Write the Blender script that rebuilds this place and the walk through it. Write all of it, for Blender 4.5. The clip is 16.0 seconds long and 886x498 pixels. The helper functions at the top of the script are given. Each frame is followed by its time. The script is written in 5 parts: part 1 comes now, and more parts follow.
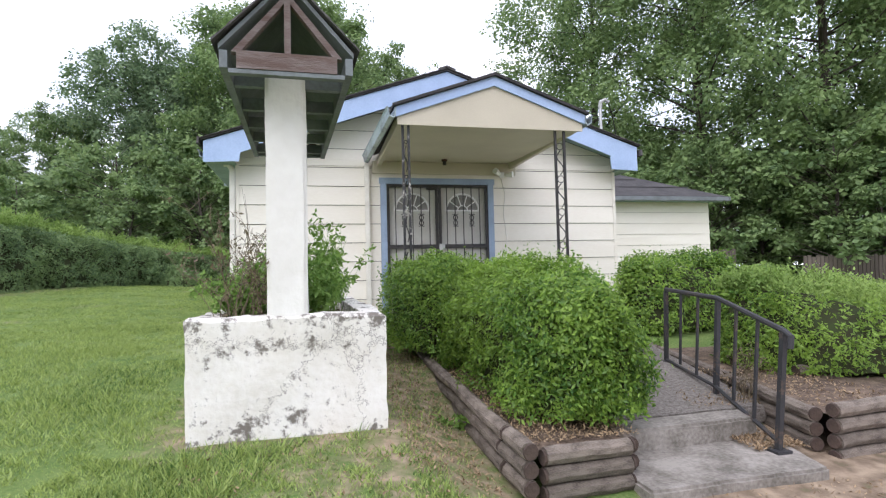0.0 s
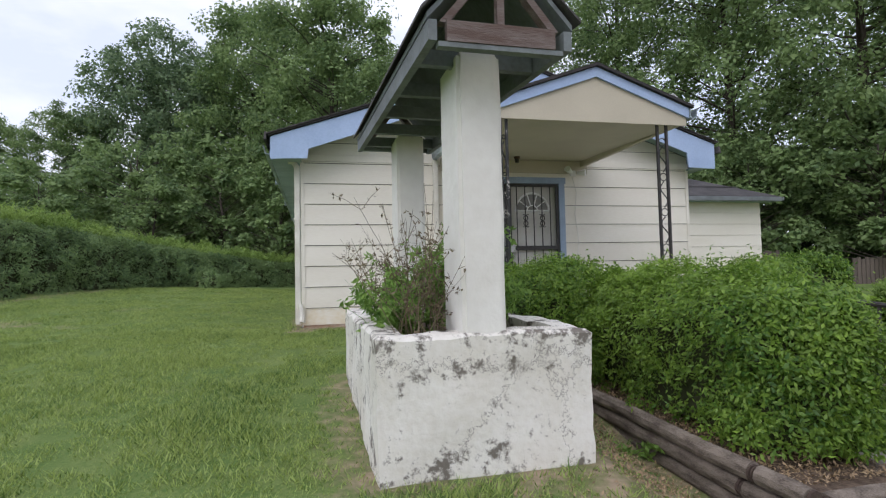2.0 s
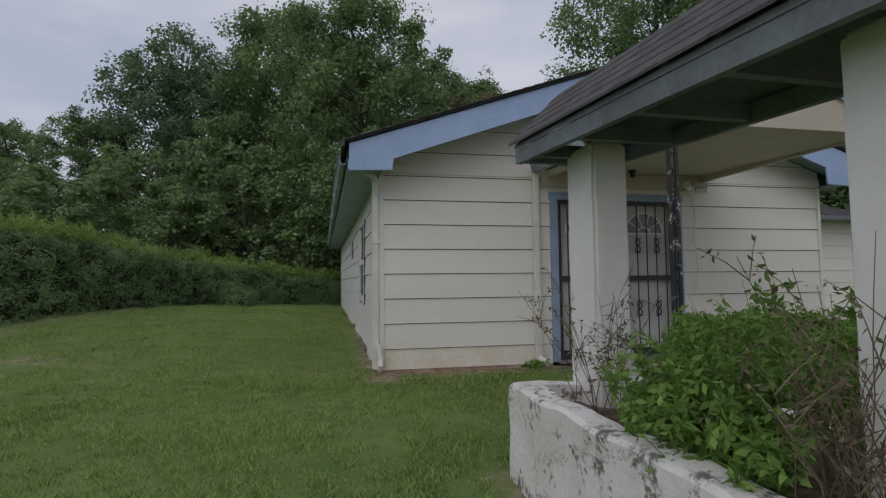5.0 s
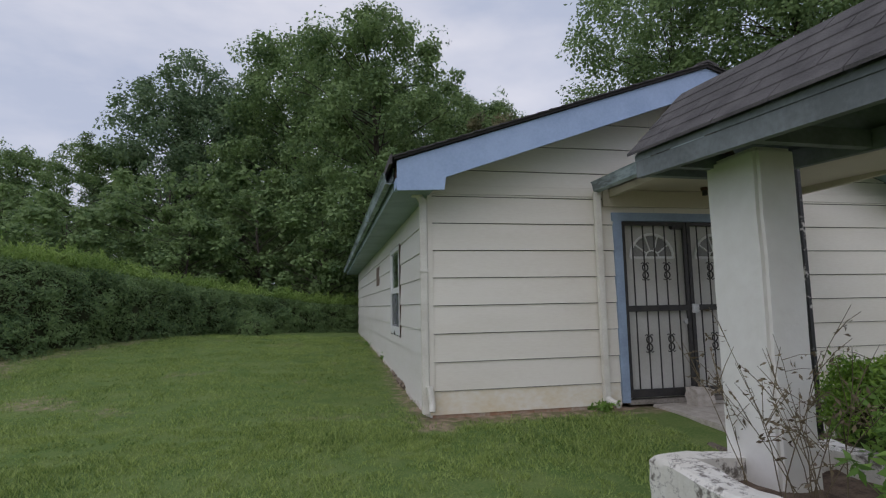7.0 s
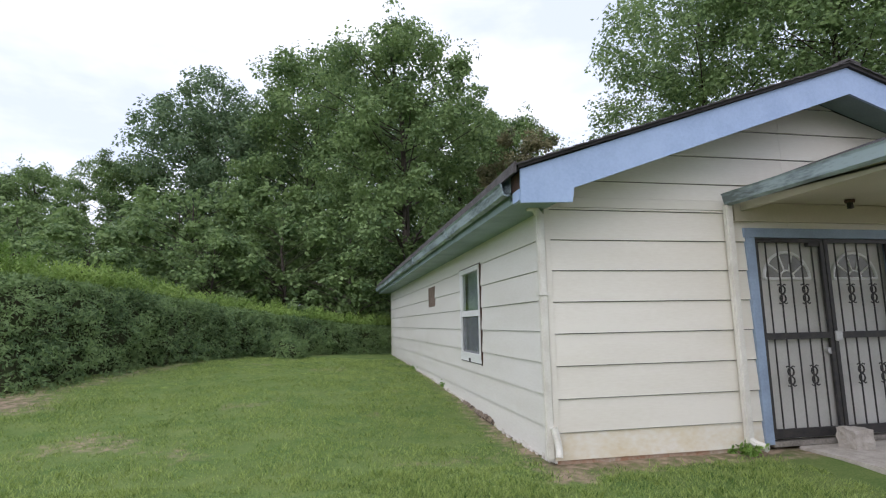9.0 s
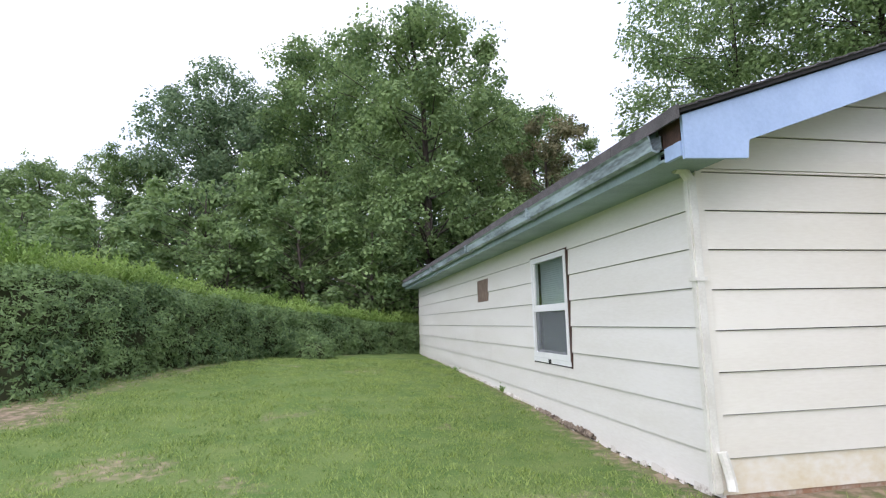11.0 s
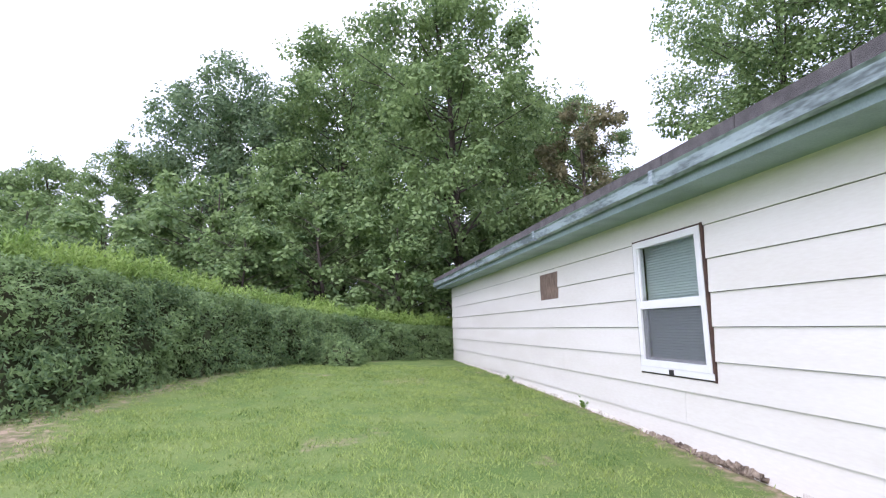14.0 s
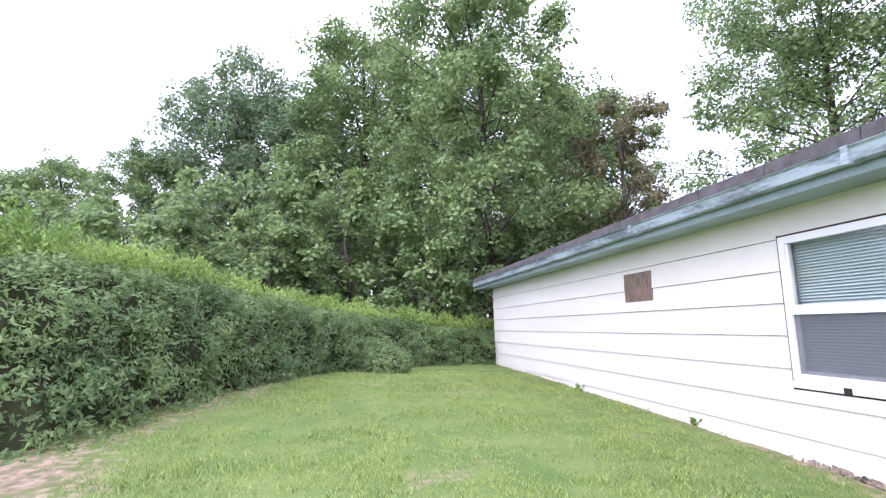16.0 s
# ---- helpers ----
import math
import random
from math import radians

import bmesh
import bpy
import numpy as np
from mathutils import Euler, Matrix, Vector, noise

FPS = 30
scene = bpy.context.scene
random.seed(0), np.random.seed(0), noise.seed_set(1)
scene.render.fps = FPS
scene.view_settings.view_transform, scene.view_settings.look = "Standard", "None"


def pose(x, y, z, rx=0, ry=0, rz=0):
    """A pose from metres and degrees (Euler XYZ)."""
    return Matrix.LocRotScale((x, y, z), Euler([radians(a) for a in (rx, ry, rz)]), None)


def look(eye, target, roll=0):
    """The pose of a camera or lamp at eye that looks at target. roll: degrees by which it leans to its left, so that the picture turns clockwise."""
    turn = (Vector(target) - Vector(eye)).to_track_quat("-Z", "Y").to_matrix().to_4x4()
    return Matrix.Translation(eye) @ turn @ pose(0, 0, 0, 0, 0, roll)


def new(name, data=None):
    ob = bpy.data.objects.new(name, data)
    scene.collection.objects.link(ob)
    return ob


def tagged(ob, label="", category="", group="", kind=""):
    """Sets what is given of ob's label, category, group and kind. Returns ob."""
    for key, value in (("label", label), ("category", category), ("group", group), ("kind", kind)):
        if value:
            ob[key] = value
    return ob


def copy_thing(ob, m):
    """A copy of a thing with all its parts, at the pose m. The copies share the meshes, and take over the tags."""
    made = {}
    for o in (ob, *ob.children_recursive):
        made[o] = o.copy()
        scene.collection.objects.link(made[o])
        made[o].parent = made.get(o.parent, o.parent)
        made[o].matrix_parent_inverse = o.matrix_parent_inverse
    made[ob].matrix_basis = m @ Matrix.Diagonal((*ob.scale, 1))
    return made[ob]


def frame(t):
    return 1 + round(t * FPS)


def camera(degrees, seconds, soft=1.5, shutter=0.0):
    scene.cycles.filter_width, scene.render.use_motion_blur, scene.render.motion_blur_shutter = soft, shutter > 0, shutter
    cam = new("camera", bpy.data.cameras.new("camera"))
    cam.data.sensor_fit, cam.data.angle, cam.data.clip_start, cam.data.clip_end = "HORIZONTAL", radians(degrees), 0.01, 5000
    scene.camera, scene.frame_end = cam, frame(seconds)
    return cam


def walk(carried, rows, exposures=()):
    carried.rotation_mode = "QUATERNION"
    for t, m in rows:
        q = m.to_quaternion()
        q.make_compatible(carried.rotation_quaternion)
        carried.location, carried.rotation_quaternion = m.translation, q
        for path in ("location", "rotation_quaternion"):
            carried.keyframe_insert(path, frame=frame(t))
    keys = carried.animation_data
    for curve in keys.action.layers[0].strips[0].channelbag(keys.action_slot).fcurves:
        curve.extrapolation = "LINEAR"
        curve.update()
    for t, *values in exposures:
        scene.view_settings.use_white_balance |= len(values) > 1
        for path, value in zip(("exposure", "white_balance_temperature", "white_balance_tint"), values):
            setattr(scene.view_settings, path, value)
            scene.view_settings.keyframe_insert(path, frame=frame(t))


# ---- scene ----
cam = camera(79.6, 16.0, soft=1.2)
METRES, EYE, TILT, LEAN, TURN = 9.9, 1.17, 0.0, 0.0, -14.6
PATH = [
    (0, (0.412, 0.286, 1.29), (0.849, 2.235, 1.381), -1.4),
    (0.5, (0.21, 0.482, 1.264), (0.644, 2.432, 1.355), -1.3),
    (1, (-0.035, 0.693, 1.29), (0.396, 2.644, 1.381), -1.3),
    (1.5, (-0.317, 0.817, 1.34), (0.113, 2.768, 1.431), -1.3),
    (2, (-0.554, 0.944, 1.363), (-0.127, 2.896, 1.455), -1.3),
    (2.5, (-0.76, 1.18, 1.423), (-0.339, 3.133, 1.516), -1.3),
    (3, (-0.944, 1.375, 1.505), (-0.526, 3.328, 1.598), -1.3),
    (3.5, (-1.141, 1.628, 1.557), (-0.73, 3.583, 1.651), -1.3),
    (4, (-1.297, 1.911, 1.552), (-0.884, 3.865, 1.661), -0.7),
    (4.5, (-1.422, 2.204, 1.638), (-1.015, 4.159, 1.75), -0.5),
    (6.8, (-1.786, 3.187, 1.788), (-1.401, 5.137, 2.002), -1.3),
    (7, (-1.896, 3.247, 1.821), (-1.513, 5.199, 2.034), -1.1),
    (7.5, (-2.202, 3.39, 1.898), (-1.822, 5.339, 2.141), -1.0),
    (8, (-2.395, 3.637, 1.92), (-2.021, 5.583, 2.191), -1.3),
    (8.5, (-2.612, 3.901, 1.959), (-2.242, 5.847, 2.234), -1.2),
    (9, (-2.898, 4.133, 1.945), (-2.529, 6.079, 2.223), -1.1),
    (9.2, (-3.006, 4.238, 1.961), (-2.64, 6.186, 2.233), -1.1),
    (11.3, (-3.646, 5.644, 1.92), (-3.29, 7.593, 2.192), -1.4),
    (11.5, (-3.656, 5.769, 1.896), (-3.304, 7.718, 2.171), -1.5),
    (12, (-3.734, 6.048, 1.885), (-3.388, 7.998, 2.163), -1.6),
    (12.5, (-3.835, 6.378, 1.903), (-3.494, 8.329, 2.18), -1.6),
    (13, (-3.908, 6.724, 1.888), (-3.572, 8.675, 2.171), -1.7),
    (13.5, (-3.991, 6.989, 1.912), (-3.659, 8.941, 2.195), -1.6),
    (14, (-4.141, 7.116, 1.917), (-3.814, 9.068, 2.204), -1.5),
    (14.5, (-4.34, 7.287, 1.934), (-4.021, 9.24, 2.224), -1.4),
    (15, (-4.539, 7.579, 1.958), (-4.225, 9.534, 2.246), -1.5),
    (15.5, (-4.775, 7.913, 2.035), (-4.463, 9.867, 2.322), -1.6),
    (16, (-5.025, 8.146, 2.041), (-4.716, 10.102, 2.326), -1.7),
]
walk(cam, [(t, look(eye, target, roll)) for t, eye, target, roll in PATH],
     [(0, 0.57, 6350, 17), (1.5, 0.10, 6400, 16), (3.5, -0.70, 6400, 15), (4.7, -1.08, 6350, 15), (7.0, -0.84, 6280, 16), (8.0, -0.38, 6350, 17), (9.0, 0.0, 6350, 16), (11.3, 0.52, 6250, 18), (12.5, 0.66, 6180, 20), (14.5, 1.0, 6010, 28), (16.0, 1.28, 5960, 31)])

# ---- light: overcast summer sky with a weak, very soft sun ----
world = bpy.data.worlds.new("overcast_sky")
scene.world = world
world.use_nodes = True
wn, wl = world.node_tree.nodes, world.node_tree.links
bg = wn["Background"]
sky = wn.new("ShaderNodeTexSky")
sky.sky_type, sky.sun_disc, sky.sun_elevation, sky.sun_rotation = 'NISHITA', False, radians(46), radians(215)
gain = wn.new("ShaderNodeMix")
gain.data_type, gain.blend_type = 'RGBA', 'MULTIPLY'
gain.inputs[0].default_value = 1.0
gain.inputs[7].default_value = (0.12, 0.12, 0.12, 1)
co = wn.new("ShaderNodeTexCoord")
mp = wn.new("ShaderNodeMapping")
mp.inputs["Scale"].default_value = (1.0, 1.0, 2.6)
nz = wn.new("ShaderNodeTexNoise")
nz.inputs["Scale"].default_value, nz.inputs["Detail"].default_value, nz.inputs["Roughness"].default_value = 2.2, 6, 0.55
ramp = wn.new("ShaderNodeValToRGB")
ramp.color_ramp.elements[0].position, ramp.color_ramp.elements[0].color = 0.40, (0.66, 0.73, 0.86, 1)
ramp.color_ramp.elements[1].position, ramp.color_ramp.elements[1].color = 0.64, (0.97, 0.99, 1.04, 1)
mixc = wn.new("ShaderNodeMix")
mixc.data_type = 'RGBA'
mixc.inputs[0].default_value = 0.88
wl.new(co.outputs["Generated"], mp.inputs[0])
wl.new(mp.outputs[0], nz.inputs["Vector"])
wl.new(nz.outputs["Fac"], ramp.inputs[0])
wl.new(sky.outputs[0], gain.inputs[6])
wl.new(gain.outputs[2], mixc.inputs[6])
wl.new(ramp.outputs[0], mixc.inputs[7])
wl.new(mixc.outputs[2], bg.inputs["Color"])
bg.inputs["Strength"].default_value = 1.4
sun = new("sun", bpy.data.lights.new("sun", 'SUN'))
sun.data.energy, sun.data.angle, sun.data.color = 1.15, radians(55), (1.0, 0.97, 0.94)
sun.matrix_world = look((-8.5, -12, 15.5), (0, 0, 0))


# ---- materials ----
def material(name, color, other=None, rough=0.7, metal=0.0, scale=6.0, fine=60.0, bump=0.15, spec=0.4, low=0.38, high=0.62, stretch=(1, 1, 1), vary=0.0, island=False, fineshare=0.35):
    """A surface of two colours mixed at two scales, with fine relief."""
    m = bpy.data.materials.new(name)
    m.use_nodes = True
    n, k = m.node_tree.nodes, m.node_tree.links
    b = n["Principled BSDF"]
    b.inputs["Roughness"].default_value, b.inputs["Metallic"].default_value = rough, metal
    b.inputs["Specular IOR Level"].default_value = spec
    other = other or tuple(c * 0.75 for c in color)
    tc, mapn = n.new("ShaderNodeTexCoord"), n.new("ShaderNodeMapping")
    mapn.inputs["Scale"].default_value = stretch
    k.new(tc.outputs["Object"], mapn.inputs[0])
    a, f = n.new("ShaderNodeTexNoise"), n.new("ShaderNodeTexNoise")
    for node, sc in ((a, scale), (f, fine)):
        node.inputs["Scale"].default_value, node.inputs["Detail"].default_value = sc, 7
        k.new(mapn.outputs[0], node.inputs["Vector"])
    blend = n.new("ShaderNodeMath")
    blend.operation = 'MULTIPLY_ADD'
    blend.inputs[1].default_value = fineshare
    k.new(f.outputs["Fac"], blend.inputs[0])
    share = n.new("ShaderNodeMath")
    share.operation = 'MULTIPLY'
    share.inputs[1].default_value = 1 - fineshare
    k.new(a.outputs["Fac"], share.inputs[0])
    k.new(share.outputs[0], blend.inputs[2])
    r = n.new("ShaderNodeValToRGB")
    r.color_ramp.elements[0].position, r.color_ramp.elements[0].color = low, (*other, 1)
    r.color_ramp.elements[1].position, r.color_ramp.elements[1].color = high, (*color, 1)
    k.new(blend.outputs[0], r.inputs[0])
    out = r.outputs[0]
    if vary:
        src = n.new("ShaderNodeNewGeometry").outputs["Random Per Island"] if island else n.new("ShaderNodeObjectInfo").outputs["Random"]
        hv = n.new("ShaderNodeHueSaturation")
        rng = n.new("ShaderNodeMapRange")
        rng.inputs["To Min"].default_value, rng.inputs["To Max"].default_value = 1 - vary, 1 + vary
        k.new(src, rng.inputs["Value"])
        k.new(rng.outputs[0], hv.inputs["Value"])
        k.new(out, hv.inputs["Color"])
        out = hv.outputs[0]
    k.new(out, b.inputs["Base Color"])
    if bump:
        bp = n.new("ShaderNodeBump")
        bp.inputs["Strength"].default_value, bp.inputs["Distance"].default_value = bump, 0.01
        k.new(f.outputs["Fac"], bp.inputs["Height"])
        k.new(bp.outputs[0], b.inputs["Normal"])
    return m


def foliage(name, dark, light, vary=0.3, through_light=0.42, rough=0.55):
    """Leaves: each leaf its own tone, lit from both sides."""
    m = bpy.data.materials.new(name)
    m.use_nodes = True
    n, k = m.node_tree.nodes, m.node_tree.links
    b = n["Principled BSDF"]
    b.inputs["Roughness"].default_value, b.inputs["Specular IOR Level"].default_value = rough, 0.35
    g, tc, nt = n.new("ShaderNodeNewGeometry"), n.new("ShaderNodeTexCoord"), n.new("ShaderNodeTexNoise")
    nt.inputs["Scale"].default_value, nt.inputs["Detail"].default_value = 0.9, 4
    k.new(tc.outputs["Object"], nt.inputs["Vector"])
    add = n.new("ShaderNodeMath")
    add.operation = 'MULTIPLY_ADD'
    add.inputs[1].default_value = vary
    k.new(g.outputs["Random Per Island"], add.inputs[0])
    k.new(nt.outputs["Fac"], add.inputs[2])
    r = n.new("ShaderNodeValToRGB")
    r.color_ramp.elements[0].position, r.color_ramp.elements[0].color = 0.42, (*dark, 1)
    r.color_ramp.elements[1].position, r.color_ramp.elements[1].color = 0.62 + vary * 0.7, (*light, 1)
    k.new(add.outputs[0], r.inputs[0])
    k.new(r.outputs[0], b.inputs["Base Color"])
    tl, mx = n.new("ShaderNodeBsdfTranslucent"), n.new("ShaderNodeMixShader")
    k.new(r.outputs[0], tl.inputs["Color"])
    mx.inputs[0].default_value = through_light
    k.new(b.outputs[0], mx.inputs[1])
    k.new(tl.outputs[0], mx.inputs[2])
    k.new(mx.outputs[0], n["Material Output"].inputs["Surface"])
    return m


def stained_stucco():
    """White lime-washed stucco with black mould blotches and bare grey patches."""
    m = material("stained_stucco", (0.80, 0.78, 0.73), (0.70, 0.67, 0.60), rough=0.85, scale=3, fine=25, bump=0.6)
    n, k = m.node_tree.nodes, m.node_tree.links
    b = n["Principled BSDF"]
    base = b.inputs["Base Color"].links[0].from_socket
    tc = n.new("ShaderNodeTexCoord")
    big, small = n.new("ShaderNodeTexNoise"), n.new("ShaderNodeTexNoise")
    big.inputs["Scale"].default_value, big.inputs["Detail"].default_value = 5.5, 5
    small.inputs["Scale"].default_value, small.inputs["Detail"].default_value, small.inputs["Roughness"].default_value = 26, 10, 0.72
    for q in (big, small):
        k.new(tc.outputs["Object"], q.inputs["Vector"])
    xyz = n.new("ShaderNodeSeparateXYZ")
    k.new(tc.outputs["Object"], xyz.inputs[0])
    middle, away = n.new("ShaderNodeMath"), n.new("ShaderNodeMath")
    middle.operation, away.operation = 'SUBTRACT', 'ABSOLUTE'
    middle.inputs[1].default_value = 0.32
    k.new(xyz.outputs["Z"], middle.inputs[0])
    k.new(middle.outputs[0], away.inputs[0])
    rim = n.new("ShaderNodeMapRange")
    rim.inputs["From Min"].default_value, rim.inputs["From Max"].default_value = 0.1, 0.34
    rim.inputs["To Min"].default_value, rim.inputs["To Max"].default_value = -0.075, 0.035
    k.new(away.outputs[0], rim.inputs["Value"])
    s1 = n.new("ShaderNodeMath")
    s1.operation = 'MULTIPLY_ADD'
    s1.inputs[1].default_value = 0.95
    k.new(small.outputs["Fac"], s1.inputs[0])
    k.new(big.outputs["Fac"], s1.inputs[2])
    s2 = n.new("ShaderNodeMath")
    k.new(s1.outputs[0], s2.inputs[0])
    k.new(rim.outputs[0], s2.inputs[1])
    r = n.new("ShaderNodeMapRange")
    r.inputs["From Min"].default_value, r.inputs["From Max"].default_value = 1.02, 1.14
    r.inputs["To Max"].default_value = 0.92
    k.new(s2.outputs[0], r.inputs["Value"])
    mx = n.new("ShaderNodeMix")
    mx.data_type = 'RGBA'
    k.new(r.outputs[0], mx.inputs[0])
    k.new(base, mx.inputs[6])
    mx.inputs[7].default_value = (0.13, 0.112, 0.092, 1)
    crack = n.new("ShaderNodeTexVoronoi")
    crack.feature = 'DISTANCE_TO_EDGE'
    crack.inputs["Scale"].default_value = 1.9
    warp = n.new("ShaderNodeMix")
    warp.data_type = 'RGBA'
    warp.inputs[0].default_value = 0.22
    k.new(tc.outputs["Object"], warp.inputs[6])
    k.new(small.outputs["Color"], warp.inputs[7])
    k.new(warp.outputs[2], crack.inputs["Vector"])
    cr = n.new("ShaderNodeMath")
    cr.operation = 'LESS_THAN'
    cr.inputs[1].default_value = 0.0048
    k.new(crack.outputs["Distance"], cr.inputs[0])
    mc = n.new("ShaderNodeMix")
    mc.data_type = 'RGBA'
    k.new(cr.outputs[0], mc.inputs[0])
    k.new(mx.outputs[2], mc.inputs[6])
    mc.inputs[7].default_value = (0.20, 0.18, 0.16, 1)
    k.new(mc.outputs[2], b.inputs["Base Color"])
    return m


def ground_material():
    """Mown grass over reddish soil; the bare share comes from the sheet's own attribute."""
    m = material("grass_ground", (0.175, 0.225, 0.075), (0.085, 0.15, 0.04), rough=0.95, scale=2.2, fine=55, bump=0.8, spec=0.1, fineshare=0.55)
    n, k = m.node_tree.nodes, m.node_tree.links
    b = n["Principled BSDF"]
    base = b.inputs["Base Color"].links[0].from_socket
    at = n.new("ShaderNodeAttribute")
    at.attribute_name = "bare"
    tc, nt = n.new("ShaderNodeTexCoord"), n.new("ShaderNodeTexNoise")
    nt.inputs["Scale"].default_value, nt.inputs["Detail"].default_value = 9, 8
    k.new(tc.outputs["Object"], nt.inputs["Vector"])
    soil = n.new("ShaderNodeValToRGB")
    soil.color_ramp.elements[0].position, soil.color_ramp.elements[0].color = 0.35, (0.17, 0.125, 0.09, 1)
    soil.color_ramp.elements[1].position, soil.color_ramp.elements[1].color = 0.65, (0.36, 0.28, 0.20, 1)
    k.new(nt.outputs["Fac"], soil.inputs[0])
    s = n.new("ShaderNodeMath")
    s.operation = 'MULTIPLY_ADD'
    s.inputs[1].default_value = 0.9
    k.new(nt.outputs["Fac"], s.inputs[0])
    k.new(at.outputs["Fac"], s.inputs[2])
    r = n.new("ShaderNodeMapRange")
    r.inputs["From Min"].default_value, r.inputs["From Max"].default_value = 0.75, 1.1
    k.new(s.outputs[0], r.inputs["Value"])
    mx = n.new("ShaderNodeMix")
    mx.data_type = 'RGBA'
    k.new(r.outputs[0], mx.inputs[0])
    k.new(base, mx.inputs[6])
    k.new(soil.outputs[0], mx.inputs[7])
    k.new(mx.outputs[2], b.inputs["Base Color"])
    return m


M_siding = material("cream_painted_siding", (0.82, 0.78, 0.695), (0.75, 0.705, 0.61), rough=0.55, scale=1.2, fine=30, bump=0.08, stretch=(0.4, 0.4, 2), vary=0.025)
M_sidewhite = material("white_painted_siding", (0.77, 0.745, 0.70), (0.70, 0.67, 0.61), rough=0.55, scale=1.2, fine=30, bump=0.08, stretch=(0.4, 0.4, 2), vary=0.02)
M_stainside = material("rust_stained_cream_siding", (0.80, 0.76, 0.67), (0.70, 0.60, 0.41), rough=0.65, scale=1.6, fine=14, bump=0.12, low=0.34, high=0.58, stretch=(1, 1, 1.6))
# sheathing coloured dark so that the gaps draw shadow lines under the laps
M_sheath = material("lap_shadow_sheathing", (0.07, 0.055, 0.045), (0.04, 0.032, 0.027), rough=0.9)
M_cream = material("cream_painted_board", (0.56, 0.51, 0.40), (0.50, 0.455, 0.355), rough=0.6, scale=2, bump=0.08)
M_blue = material("pale_blue_paint", (0.40, 0.52, 0.74), (0.33, 0.44, 0.65), rough=0.55, scale=2.5, fine=40, bump=0.12)
# the blue trim paint made darker and greyer to include the porch shade
M_casing = material("shaded_grey_blue_paint", (0.31, 0.40, 0.53), (0.24, 0.31, 0.42), rough=0.6, scale=4, fine=40, bump=0.15)
M_soffit = material("teal_grey_soffit_paint", (0.30, 0.39, 0.40), (0.22, 0.29, 0.29), rough=0.6, scale=2.5)
M_gutter = material("weathered_pale_gutter", (0.36, 0.44, 0.47), (0.13, 0.16, 0.17), rough=0.4, scale=3.5, fine=25, low=0.4, high=0.56, stretch=(1, 0.4, 2))
M_shingle = material("grey_brown_asphalt_shingle", (0.135, 0.125, 0.125), (0.075, 0.07, 0.07), rough=0.95, scale=7, fine=150, bump=0.6, vary=0.22, island=True)
M_felt = material("dark_roof_edge", (0.05, 0.045, 0.045), (0.03, 0.03, 0.03), rough=0.9)
M_felt2 = material("dark_grey_wing_roofing", (0.085, 0.08, 0.082), (0.05, 0.048, 0.05), rough=0.95, scale=3, fine=60, bump=0.5)
M_iron = material("black_painted_iron", (0.022, 0.022, 0.024), (0.05, 0.045, 0.04), rough=0.5, scale=14, fine=80, bump=0.2)
M_rail = material("worn_black_rail_paint", (0.035, 0.035, 0.038), (0.13, 0.09, 0.065), rough=0.55, scale=9, fine=60, bump=0.25, low=0.30, high=0.46)
M_peel = material("peeling_white_on_black_iron", (0.03, 0.03, 0.03), (0.55, 0.52, 0.47), rough=0.6, scale=11, fine=40, bump=0.3, low=0.36, high=0.44)
M_doorwhite = material("dusty_white_door", (0.60, 0.59, 0.55), (0.50, 0.49, 0.45), rough=0.5, scale=2)
M_white = material("white_vinyl", (0.84, 0.84, 0.83), (0.78, 0.78, 0.77), rough=0.35, scale=4, bump=0.03)
M_down = material("cream_downspout", (0.78, 0.76, 0.69), (0.66, 0.63, 0.56), rough=0.4, scale=5, bump=0.05)
M_rawwood = material("weathered_brown_board", (0.12, 0.08, 0.068), (0.21, 0.175, 0.165), rough=0.85, scale=5, fine=40, bump=0.4, stretch=(0.6, 4, 4))
M_beam = material("blue_grey_painted_beam", (0.20, 0.225, 0.235), (0.13, 0.145, 0.15), rough=0.7, scale=4, fine=40, bump=0.2)
M_log = material("weathered_grey_brown_timber", (0.24, 0.20, 0.165), (0.075, 0.058, 0.046), rough=0.9, scale=5, fine=55, bump=0.8, low=0.36, high=0.6, stretch=(1.6, 1.6, 5), vary=0.2)
M_logend = material("dark_cut_timber_end", (0.10, 0.07, 0.055), (0.05, 0.035, 0.03), rough=0.95, fine=70, bump=0.6)
M_conc = material("old_grey_concrete", (0.34, 0.31, 0.275), (0.14, 0.125, 0.105), rough=0.9, scale=4.5, fine=45, bump=0.6)
M_block = material("rough_pale_concrete", (0.55, 0.51, 0.46), (0.40, 0.36, 0.31), rough=0.95, scale=10, fine=60, bump=0.6)
M_gravel = material("exposed_gravel_path", (0.26, 0.235, 0.21), (0.12, 0.105, 0.09), rough=0.95, scale=40, fine=170, bump=0.9)
M_mulch = material("dry_leaf_mulch_soil", (0.20, 0.145, 0.105), (0.075, 0.052, 0.038), rough=1.0, scale=14, fine=75, bump=1.0)
M_stucco = stained_stucco()
M_column = material("white_limewashed_column", (0.80, 0.785, 0.74), (0.74, 0.72, 0.67), rough=0.85, scale=3.5, fine=16, bump=0.5)
M_ground = ground_material()
M_bark = material("grey_brown_bark", (0.11, 0.09, 0.075), (0.055, 0.045, 0.038), rough=0.95, scale=4, fine=30, bump=0.8, stretch=(2, 2, 0.5))
M_fence = material("weathered_grey_fence_board", (0.15, 0.12, 0.10), (0.085, 0.07, 0.06), rough=0.9, scale=3, stretch=(3, 3, 0.5), vary=0.2)
